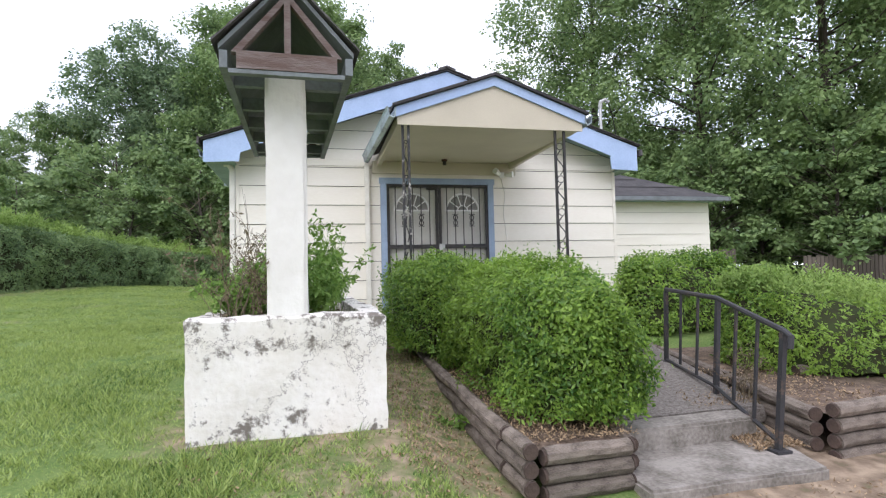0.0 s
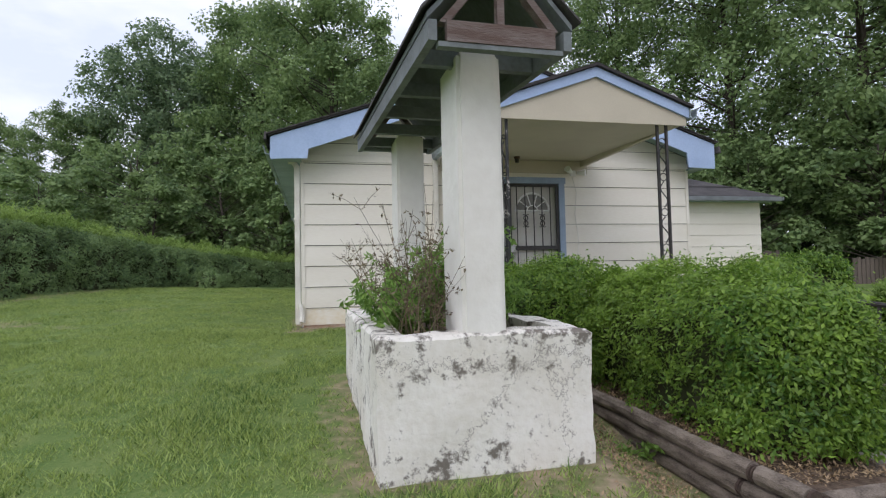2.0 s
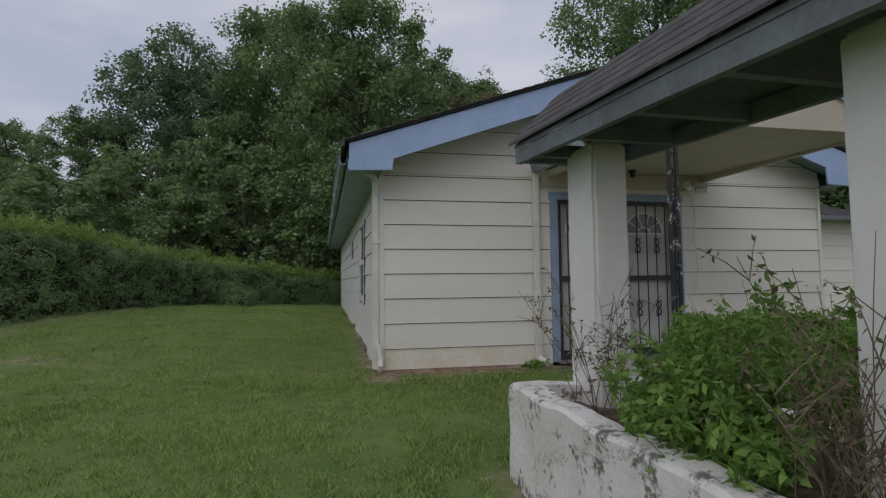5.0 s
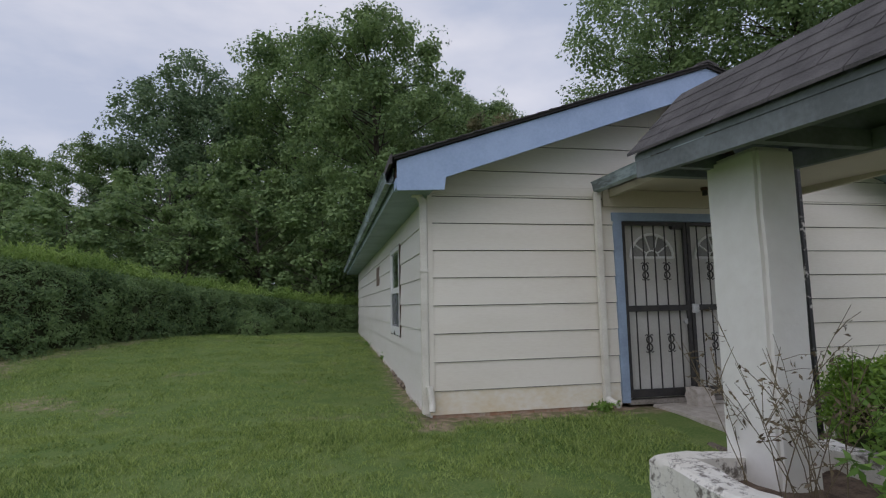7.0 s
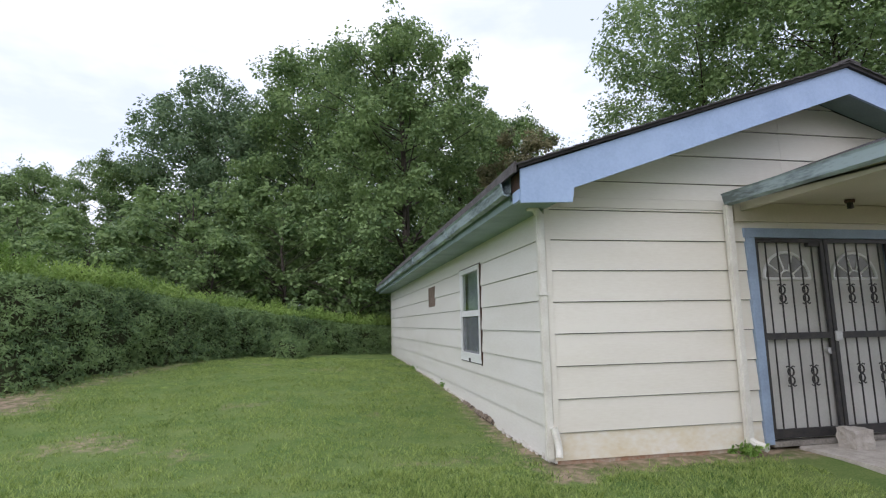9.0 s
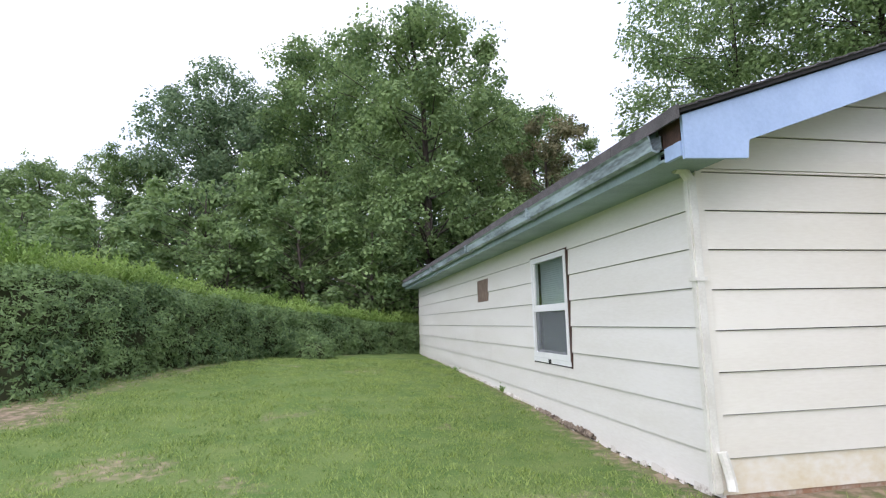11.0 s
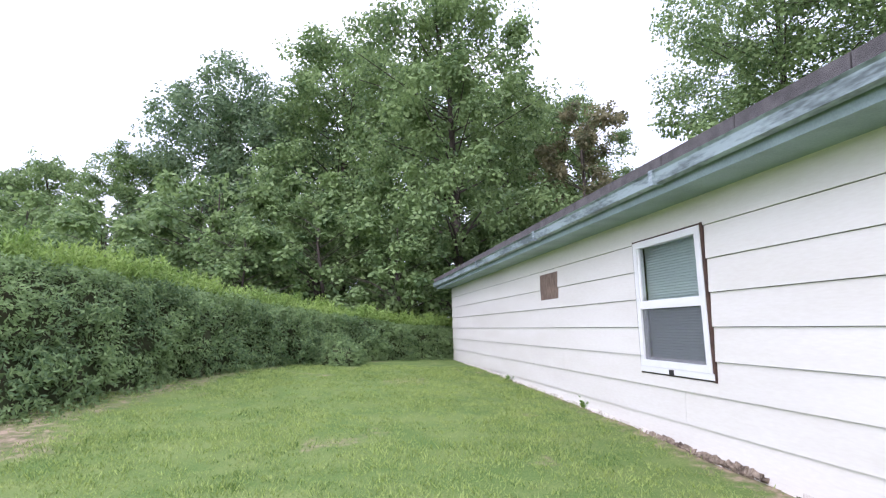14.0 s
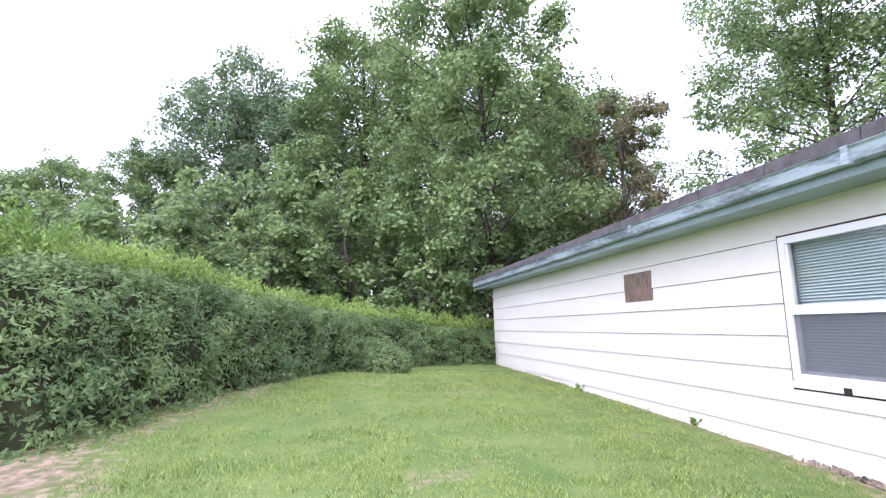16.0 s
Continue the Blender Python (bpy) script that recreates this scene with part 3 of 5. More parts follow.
for a, b in ((DX0 + 0.102, mid - 0.004), (mid + 0.004, DX1 - 0.102)):
    cx, cz, rr = (a + b) / 2, DZ0 + 1.70, 0.29
    lf = part("door_leaf", boxes((a, b, YF + 0.055, YF + 0.095, DZ0 + 0.025, DZ1 - 0.104)), M_doorwhite, door, "dusty white panelled door leaf")
    arc = [(cx + rr * math.cos(math.pi * i / 16), cz + rr * math.sin(math.pi * i / 16)) for i in range(17)]
    part("fan_light", prism(bmesh.new(), [(x, YF + 0.050, z) for x, z in arc], (0, 0.004, 0)), M_fan, lf, "grey half-round fan light")
    bm = bmesh.new()
    tube(bm, [(x, YF + 0.046, z) for x, z in arc], 0.017, 6)
    rod(bm, (cx - rr, YF + 0.046, cz), (cx + rr, YF + 0.046, cz), 0.017, n=6)
    for deg in (36, 72, 108, 144):
        rod(bm, (cx + 0.09 * math.cos(radians(deg)), YF + 0.046, cz + 0.09 * math.sin(radians(deg))), (cx + rr * math.cos(radians(deg)), YF + 0.046, cz + rr * math.sin(radians(deg))), 0.010, n=6)
    tube(bm, [(cx + 0.09 * math.cos(math.pi * i / 8), YF + 0.046, cz + 0.09 * math.sin(math.pi * i / 8)) for i in range(9)], 0.010, 6)
    part("fan_light_muntins", bm, M_white, lf, "white fan light bars")
part("astragal", boxes((mid - 0.10, mid - 0.03, YF + 0.03, YF + 0.054, DZ0 + 0.03, DZ1 - 0.11)), M_doorwhite, door)
for a, b in ((DX0 + 0.104, mid - 0.006), (mid + 0.006, DX1 - 0.104)):
    z0, z1 = DZ0 + 0.05, DZ1 - 0.106
    y = YF - 0.012
    gate = part("security_gate", boxes((a, a + 0.045, y - 0.015, y + 0.015, z0, z1), (b - 0.045, b, y - 0.015, y + 0.015, z0, z1), (a + 0.045, b - 0.045, y - 0.014, y + 0.014, z1 - 0.045, z1), (a + 0.045, b - 0.045, y - 0.014, y + 0.014, z0, z0 + 0.09), (a + 0.045, b - 0.045, y - 0.014, y + 0.014, z0 + 1.00, z0 + 1.07)), M_iron, door, "black iron gate frame")
    for i in range(1, 6):
        x = a + (b - a) * i / 6
        part("bar", rod(bmesh.new(), (x, y, z0 + 0.09), (x, y, z1 - 0.045), 0.009, n=6), M_iron, gate)
        if i in (2, 4):
            for zc in (z0 + 0.62, z0 + 1.48):
                bm = bmesh.new()
                for k in (-1, 1):
                    tube(bm, [(x + 0.036 * math.cos(q * 0.6283), y - 0.012, zc + k * 0.045 + 0.042 * math.sin(q * 0.6283)) for q in range(11)], 0.009, 6)
                    for e in (-1, 1):
                        tube(bm, [(x, y - 0.012, zc + k * 0.085), (x + e * 0.03, y - 0.012, zc + k * 0.105), (x + e * 0.05, y - 0.012, zc + k * 0.095)], 0.007, 5)
                part("scroll", bm, M_iron, gate)
part("lock", boxes((mid + 0.0, mid + 0.10, YF - 0.045, YF - 0.027, DZ0 + 1.02, DZ0 + 1.13), bevel=0.008), M_metal, door, "bright metal lock and chain")
part("knob", rod(bmesh.new(), (mid - 0.06, YF + 0.03, DZ0 + 0.92), (mid - 0.06, YF - 0.02, DZ0 + 0.92), 0.03, 0.035, 12), M_metal, door, "metal door knob")
part("closer", boxes((mid - 0.20, mid - 0.02, YF - 0.02, YF + 0.03, DZ1 - 0.19, DZ1 - 0.12), bevel=0.008), M_iron, door)

# window in the side wall
win = thing("window", "white vinyl sash window with closed blinds", "")
win.parent = house
win.matrix_parent_inverse = house_inv
fr = boxes((XL - 0.035, XL + 0.05, WY0 + 0.05, WY0 + 0.12, WZ0 + 0.06, WZ1 - 0.02), (XL - 0.035, XL + 0.05, WY1 - 0.10, WY1 - 0.03, WZ0 + 0.06, WZ1 - 0.02), (XL - 0.035, XL + 0.05, WY0 + 0.12, WY1 - 0.10, WZ1 - 0.09, WZ1 - 0.02), (XL - 0.035, XL + 0.05, WY0 + 0.12, WY1 - 0.10, WZ0 + 0.06, WZ0 + 0.13), (XL - 0.03, XL + 0.05, WY0 + 0.12, WY1 - 0.10, 2.045, 2.105))
part("window_frame", fr, M_white, win, "white vinyl frame")
part("window_sill", boxes((XL - 0.032, XL + 0.02, WY0 + 0.03, WY1 - 0.01, WZ0 + 0.0, WZ0 + 0.058)), M_white, win)
part("vent_slot", boxes((XL - 0.042, XL - 0.033, 12.12, 12.19, WZ0 - 0.005, WZ0 + 0.05)), M_dark, win)
part("rotten_jamb", boxes((XL - 0.028, XL + 0.02, WY0 + 0.014, WY0 + 0.048, WZ0 - 0.02, WZ1)), M_dark2, win, "exposed brown rotten jamb")
part("side_jamb", boxes((XL - 0.025, XL + 0.02, WY1 - 0.028, WY1 - 0.008, WZ0 - 0.02, WZ1), (XL - 0.025, XL + 0.02, WY0 + 0.05, WY1 - 0.03, WZ1 - 0.018, WZ1 - 0.004)), M_dark2, win)
for z0, z1, x in ((WZ0 + 0.13, 2.045, XL + 0.012), (2.105, WZ1 - 0.09, XL - 0.012)):
    pn = part("pane", boxes((x, x + 0.005, WY0 + 0.12, WY1 - 0.10, z0, z1)), glass, win)
    pn.visible_shadow = False
    part("sash_liner", boxes((x - 0.01, x + 0.015, WY0 + 0.12, WY0 + 0.15, z0, z1), (x - 0.01, x + 0.015, WY1 - 0.13, WY1 - 0.10, z0, z1), (x - 0.01, x + 0.015, WY0 + 0.15, WY1 - 0.13, z0, z0 + 0.03)), M_white, win)
part("insect_screen", boxes((XL - 0.012, XL - 0.010, WY0 + 0.12, WY1 - 0.10, WZ0 + 0.13, 2.045)), M_screen, win, "grey insect screen over the lower sash")
part("blind_back", boxes((XL + 0.12, XL + 0.125, WY0 + 0.02, WY1 - 0.02, WZ0 + 0.05, WZ1 - 0.02)), M_blind, win)
slat = None
for i in range(46):
    z = WZ0 + 0.14 + i * 0.0285
    if slat is None:
        slat = part("blind_slat", prism(bmesh.new(), [(XL + 0.075, WY0 + 0.12, 0.0), (XL + 0.098, WY0 + 0.12, 0.018), (XL + 0.10, WY0 + 0.12, 0.016), (XL + 0.077, WY0 + 0.12, -0.002)], (0, WY1 - WY0 - 0.22, 0)), M_blind, win)
        slat.location.z = z
    else:
        s2 = new("blind_slat", slat.data)
        s2.parent, s2.location.z = win, z
part("boarded_vent", boxes((XL - 0.012, XL + 0.02, VY0, VY1, VZ0, VZ1)), M_ply, house, "bare plywood over a small wall opening").matrix_parent_inverse = house_inv

# downspouts
for name_x, y, top, foot in ((XL - 0.075, YF - 0.02, 3.02, 0.66), (1.12, YF - 0.075, 3.14, 0.70)):
    bm = boxes((name_x - 0.04, name_x + 0.04, y - 0.035, y + 0.035, foot, top), bevel=0.012)
    side = -1 if name_x < 0 else 0
    if side:
        tube(bm, [(name_x, y, top - 0.03), (name_x - 0.05, y, top + 0.05), (name_x - 0.12, y, top + 0.06)], 0.042, 8)
        box(bm, name_x - 0.05, name_x + 0.05, y - 0.045, y + 0.045, 2.20, 2.23)
        tube(bm, [(name_x + 0.03, y - 0.06, 0.96), (name_x + 0.06, y - 0.085, 0.78), (name_x + 0.05, y - 0.11, 0.70)], 0.035, 8)
    else:
        tube(bm, [(name_x, y, foot + 0.04), (name_x + 0.03, y - 0.05, foot), (name_x + 0.06, y - 0.16, foot - 0.02)], 0.04, 8)
    hpart("downspout", bm, M_down, "cream painted downspout")

# foundation edge and rotten sill
bm = bmesh.new()
rng = np.random.default_rng(4)
for i in range(34):
    y = 11.0 + i * 0.055 + rng.uniform(-0.01, 0.01)
    h = 0.60 + 0.02 * (y - 9.1)
    prism(bm, [(XL - 0.02 - rng.uniform(0, 0.035), y, h - 0.03 + rng.uniform(0, 0.03)), (XL - 0.055, y, h + 0.02), (XL - 0.03, y, h + rng.uniform(0.03, 0.08)), (XL - 0.005, y, h + 0.05)], (rng.uniform(-0.01, 0.01), 0.08, rng.uniform(-0.03, 0.03)))
hpart("rotten_sill", bm, M_rot, "crumbling rotten sill timber")["kind"] = "stuff"
bm = bmesh.new()
y = 9.2
while y < 22.5:
    ln = rng.uniform(0.06, 0.22)
    zb = ground_z(XL, y) + 0.005
    prism(bm, [(XL - 0.006, y, zb - 0.03), (XL - 0.03 - rng.uniform(0, 0.02), y, zb - 0.03), (XL - 0.026, y, zb + rng.uniform(0.01, 0.05)), (XL - 0.006, y, zb + 0.03)], (rng.uniform(-0.008, 0.008), ln, rng.uniform(-0.015, 0.015)))
    y += ln + rng.uniform(0, 0.12)
hpart("crumbling_edge", bm, M_flake, "crumbling paint and mortar along the wall foot")["kind"] = "stuff"
hpart("foundation_edge", boxes((XL + 0.004, XL + 0.1, YF + 0.02, YB, 0.3, 0.80), (XL, DX0, YF - 0.012, YF + 0.1, 0.3, 0.69), (DX1, XR, YF - 0.012, YF + 0.1, 0.2, 0.69)), M_found)

# ---- porch roof ----
PX0, PX1, PY, PXM = 1.26, 3.68, 6.42, 2.49
PE, PA, PC = 3.27, 3.70, 3.08
porch = thing("porch_roof", "gabled porch roof with pale blue edge and iron posts", "porch", (PXM, PY, 0.5))
porch_inv = porch.matrix_world.inverted()


def ppart(name, bm, mat, label="", parent=None):
    ob = part(name, bm, mat, parent or porch, label)
    if parent is None:
        ob.matrix_parent_inverse = porch_inv
    return ob


ps = (PA - PE) / (PXM - PX0)
for sgn, xe in ((-1, PX0), (1, PX1)):
    ppart("fascia", prism(bmesh.new(), [(xe, PY, PE - 0.005), (PXM, PY, PA - 0.005), (PXM, PY, PA - 0.12), (xe, PY, PE - 0.125)], (0, 0.03, 0)), M_blue, "pale blue porch gable board")
    ppart("roof_slope", prism(bmesh.new(), [(xe + sgn * 0.04, PY - 0.04, PE - 0.012), (PXM, PY - 0.04, PA), (PXM, PY - 0.04, PA + 0.035), (xe + sgn * 0.04, PY - 0.04, PE + 0.023)], (0, YF - 0.03 - PY, 0)), M_felt, "dark weathered roofing")
    bm = bmesh.new()
    prof = [(0.0, 0.0), (0.0, -0.10), (0.03, -0.13), (0.08, -0.11), (0.10, -0.02), (0.115, 0.0), (0.09, 0.0), (0.075, -0.095), (0.03, -0.115), (0.012, -0.09), (0.012, 0.0)]
    prism(bm, [(xe + sgn * a, PY - 0.02, PE - 0.015 + b) for a, b in prof], (-0.10 if sgn < 0 else 0.0, YF - 0.06 - PY, 0.0))
    ppart("gutter", bm, M_gutter, "weathered porch gutter")
    ppart("side_beam", boxes((xe - 0.03 - sgn * 0.06, xe + 0.03 - sgn * 0.06, PY + 0.06, YF - 0.04, PC + 0.004, PE - 0.06)), M_cream)
ppart("gable_panel", prism(bmesh.new(), [(PX0 + 0.02, PY + 0.032, PC - 0.02), (PX1 - 0.02, PY + 0.032, PC - 0.02), (PX1 - 0.02, PY + 0.032, PE - 0.05), (PXM, PY + 0.032, PA - 0.05), (PX0 + 0.02, PY + 0.032, PE - 0.05)], (0, 0.02, 0)), M_cream, "cream painted gable panel")
ppart("porch_ceiling", prism(bmesh.new(), [(PX0 + 0.03, PY + 0.055, PC), (PX1 - 0.03, PY + 0.055, PC), (PX1 - 0.03, YF - 0.035, PC + 0.10), (PX0 + 0.03, YF - 0.035, PC + 0.10)], (0, 0, 0.02)), M_cream, "cream porch ceiling")
ppart("ledger", boxes((PX0 - 0.05, PX1 + 0.03, YF - 0.06, YF - 0.032, 2.97, 3.17)), M_cream)
SLAB = 0.63


def iron_post(x, y, dx, mat):
    """Two upright bars with scrollwork between them."""
    post = part("iron_post", boxes((x - 0.014, x + 0.014, y - 0.014, y + 0.014, SLAB, PC), (x + dx - 0.014, x + dx + 0.014, y - 0.014, y + 0.014, SLAB, PC)), mat, porch, "ornamental iron porch post")
    post.matrix_parent_inverse = porch_inv
    w = abs(dx) / 2 - 0.016
    for zc in np.arange(SLAB + 0.35, PC - 0.2, 0.42):
        pts = [(x + dx / 2 + w * math.sin(a * 0.4) * (1 if a < 16 else 1), y, zc + 0.30 * (a / 15.7 - 0.5)) for a in range(0, 17)]
        part("scroll", tube(bmesh.new(), pts, 0.007, 6), mat, post)
        part("ring", tube(bmesh.new(), [(x + dx / 2 + w * math.cos(a * 0.5236), y, zc + 0.21 + w * math.sin(a * 0.5236)) for a in range(13)], 0.006, 5), mat, post)
    return post


iron_post(1.35, PY + 0.10, 0.07, M_peel)
iron_post(3.31, PY + 0.10, 0.12, M_iron)
# porch lamp, wall light, cable
lamp = thing("porch_light", "bare dark ceiling lamp socket above the door", "lamp", (2.37, 8.75, 3.16))
part("base", rod(bmesh.new(), (0, 0, 0), (0, 0, -0.03), 0.05, 0.045, 14), M_dark2, lamp)
part("socket", rod(bmesh.new(), (0, 0, -0.03), (0, 0, -0.09), 0.028, 0.032, 12), M_iron, lamp)
spot = thing("floodlight", "white twin floodlight on the wall by the door", "lamp", (3.46, 9.03, 2.98))
part("mount", boxes((-0.05, 0.05, 0.0, 0.045, -0.05, 0.05), bevel=0.01), M_white, spot)
for s in (-1, 1):
    part("lamp_head", rod(bmesh.new(), (s * 0.05, -0.02, 0), (s * 0.16, -0.10, 0.02 - 0.03 * s), 0.03, 0.055, 12), M_white, spot)
cable = thing("wall_cable", "thin pale cable hanging down the wall", "cable", (3.42, 9.06, 2.9))
part("wire", tube(bmesh.new(), [(0.03, 0, 0.02), (0.09, -0.01, -0.25), (0.05, -0.01, -0.6), (0.10, -0.01, -1.0), (0.07, -0.01, -1.4)], 0.007, 6), M_down, cable)
slab = tagged(part("porch_slab", boxes((1.72, 3.95, 6.3, YF - 0.03, 0.2, SLAB), bevel=0.012), M_block), "grey concrete porch slab by the door", "slab", kind="structure")
blk = thing("concrete_block", "rough pale lump of concrete propping the gate", "block", (2.20, 8.86, SLAB))
bm = bmesh.new()
bmesh.ops.create_cube(bm, size=1)
bmesh.ops.subdivide_edges(bm, edges=bm.edges[:], cuts=4, use_grid_fill=True)
for v in bm.verts:
    v.co = Vector((v.co.x * 0.22, v.co.y * 0.2, (v.co.z + 0.5) * 0.19)) + 0.02 * noise.noise_vector(v.co * 3.1) * (1 if v.co.z > -0.49 else 0.2)
part("lump", bm, M_block, blk)

# service mast on the roof
mast = thing("service_mast", "grey electrical service mast with weatherhead", "mast", (5.80, 9.75, 3.40))
part("pipe", rod(bmesh.new(), (0, 0, 0), (0, 0, 1.16), 0.03, n=12), M_metal, mast)
part("weatherhead", tube(bmesh.new(), [(0, 0, 1.10), (0.0, -0.02, 1.2), (0.08, -0.05, 1.24), (0.15, -0.07, 1.18)], 0.045, 10, 0.03), M_metal, mast)
part("drop_wire", tube(bmesh.new(), [(0.14, -0.07, 1.16), (0.25, 0, 1.0), (0.38, 0.1, 0.6), (0.45, 0.2, 0.1)], 0.009, 6), M_iron, mast)

# side wing
WXR, WYF, WE = 11.0, 13.25, 3.12
wing = thing("house_wing", "cream lap-sided wing with a dark hipped roof", "house", (8.3, WYF, 0.5))
wing_inv = wing.matrix_world.inverted()


def wpart(name, bm, mat, label="", parent=None):
    ob = part(name, bm, mat, parent or wing, label)
    if parent is None:
        ob.matrix_parent_inverse = wing_inv
    return ob


wing_wall = wpart("wing_wall", boxes((XR, WXR, WYF, WYF + 0.14, 0.3, WE), (WXR - 0.14, WXR, WYF + 0.14, 19.0, 0.3, WE), (XR, WXR, 19.0, 19.14, 0.3, WE)), M_sheath)
for i in range(9):
    z0 = 0.42 + i * 0.3
    bm = prism(bmesh.new(), [(XR + 0.005, WYF, z0), (XR + 0.005, WYF - 0.022, z0), (XR + 0.005, WYF - 0.006, z0 + 0.297), (XR + 0.005, WYF, z0 + 0.297)], (WXR + 0.02 - XR, 0, 0))
    wpart("plank", bm, M_siding, "", wing_wall)
bm = bmesh.new()
e0, e1, f0, f1, rz = XR - 0.02, WXR + 0.30, WYF - 0.42, 19.5, 4.75
rp = [(e0, f0, WE + 0.1), (e1, f0, WE + 0.1), (e1, f1, WE + 0.1), (e0, f1, WE + 0.1), (e0, 16.2, rz), (8.2, 16.2, rz)]
rv = [bm.verts.new(p) for p in rp]
rl = [bm.verts.new((p[0], p[1], p[2] - 0.05)) for p in rp[:4]]
for f in ((0, 1, 5, 4), (1, 2, 5), (2, 3, 4, 5)):
    bm.faces.new([rv[i] for i in f])
for i in range(3):
    bm.faces.new((rv[i], rl[i], rl[i + 1], rv[i + 1]))
bm.faces.new(rl)
bm.faces.new((rv[0], rv[4], rv[3], rl[3], rl[0]))
wpart("wing_roof", bm, M_felt2, "dark grey shingled hip roof")
for k in range(1, 4):
    wpart("roof_seam", prism(bmesh.new(), [(e0 + 0.02, f0 + k * 0.75, WE + 0.105 + k * 0.75 * 0.468), (9.5 if k > 1 else e1 - 0.6, f0 + k * 0.75, WE + 0.105 + k * 0.75 * 0.468), (9.5 if k > 1 else e1 - 0.6, f0 + k * 0.75 + 0.05, WE + 0.13 + k * 0.75 * 0.468), (e0 + 0.02, f0 + k * 0.75 + 0.05, WE + 0.13 + k * 0.75 * 0.468)], (0, 0.02, 0.008)), M_felt)
wpart("wing_gutter", boxes((e0 + 0.4, e1, f0 - 0.08, f0 - 0.004, WE - 0.04, WE + 0.08), (e1 + 0.002, e1 + 0.07, f0 - 0.08, f0 + 0.1, WE - 0.03, WE + 0.08), bevel=0.015), M_beam)
wpart("wing_soffit", boxes((e0 + 0.4, e1 - 0.01, f0, WYF - 0.023, WE - 0.02, WE + 0.0)), M_soffit)

# ---- wishing-well planter ----
well = thing("wishing_well_planter", "white stucco wishing-well planter with a small shingled roof", "planter", (-0.335, 3.44, 0.40), turn=1.6)
WW, WD, WH, WT = 1.10, 2.28, 0.67, 0.15


def lumpy(bm, amount, scale, cuts):
    bmesh.ops.subdivide_edges(bm, edges=[e for e in bm.edges if e.calc_length() > 0.25], cuts=cuts, use_grid_fill=True)
    for v in bm.verts:
        v.co += amount * noise.noise_vector(v.co * scale)


bm = bmesh.new()
o = [(0, 0), (WW, 0), (WW, WD), (0, WD)]
q = [(WT, WT), (WW - WT, WT), (WW - WT, WD - WT), (WT, WD - WT)]
N = 26
ring_o, ring_i = [], []
for a, b, lst in ((o, None, ring_o), (q, None, ring_i)):
    for s in range(4):
        for k in range(N):
            t = k / N
            lst.append((a[s][0] + t * (a[(s + 1) % 4][0] - a[s][0]), a[s][1] + t * (a[(s + 1) % 4][1] - a[s][1])))
levels = [(ring_o, -0.25), (ring_o, -0.06), (ring_o, 0.0), (ring_o, 0.08), (ring_o, 0.16), (ring_o, 0.24), (ring_o, 0.32), (ring_o, 0.4), (ring_o, 0.48), (ring_o, 0.56), (ring_o, 0.62), (ring_o, WH - 0.02), ([(x + 0.02 * (1 if x < 0.5 else -1) * (x < 0.05 or x > 1.05), y + 0.02 * (1 if y < 1 else -1) * (y < 0.05 or y > WD - 0.05)) for x, y in ring_o], WH), (ring_i, WH), (ring_i, WH - 0.3)]
grid = []
for ring, z in levels:
    row = []
    for x, y in ring:
        p = Vector((x, y, z))
        row.append(bm.verts.new(p + 0.016 * noise.noise_vector(p * 3.3) + 0.008 * noise.noise_vector(p * 9) + 0.004 * noise.noise_vector(p * 21)))
    grid.append(row)
for r0, r1 in zip(grid, grid[1:]):
    for i in range(4 * N):
        j = (i + 1) % (4 * N)
        bm.faces.new((r0[i], r0[j], r1[j], r1[i]))
part("well_wall", bm, M_stucco, well, "white stucco wall with black mould stains and cracks", smooth=True)
bm = bmesh.new()
bmesh.ops.create_grid(bm, x_segments=12, y_segments=20, size=0.5)
for v in bm.verts:
    v.co = Vector((WW / 2 + v.co.x * (WW - 2 * WT + 0.06), WD / 2 + v.co.y * (WD - 2 * WT + 0.06), 0.56 + 0.03 * noise.noise(v.co * 9)))
part("planter_soil", bm, M_mulch, well, "dry brown soil", smooth=True)
for y0, y1, top in ((0.016, 0.38, 2.075), (1.92, 2.27, 2.15)):
    bm = boxes((0.425, 0.655, y0, y1, 0.50, top))
    bmesh.ops.bevel(bm, geom=bm.edges[:], offset=0.02, segments=2, affect='EDGES')
    lumpy(bm, 0.007, 4.5, 9)
    part("column", bm, M_column, well, "white limewashed masonry column", smooth=False)
# little roof: eave at x 0.19 and 0.95, ridge at 0.57
RX0, RX1, RXM, RY0, RY1, RZ, RA = 0.215, 0.915, 0.565, -0.26, 2.46, 2.115, 2.475
KR = 0.045


def wz(y):
    return KR * (y - RY0)


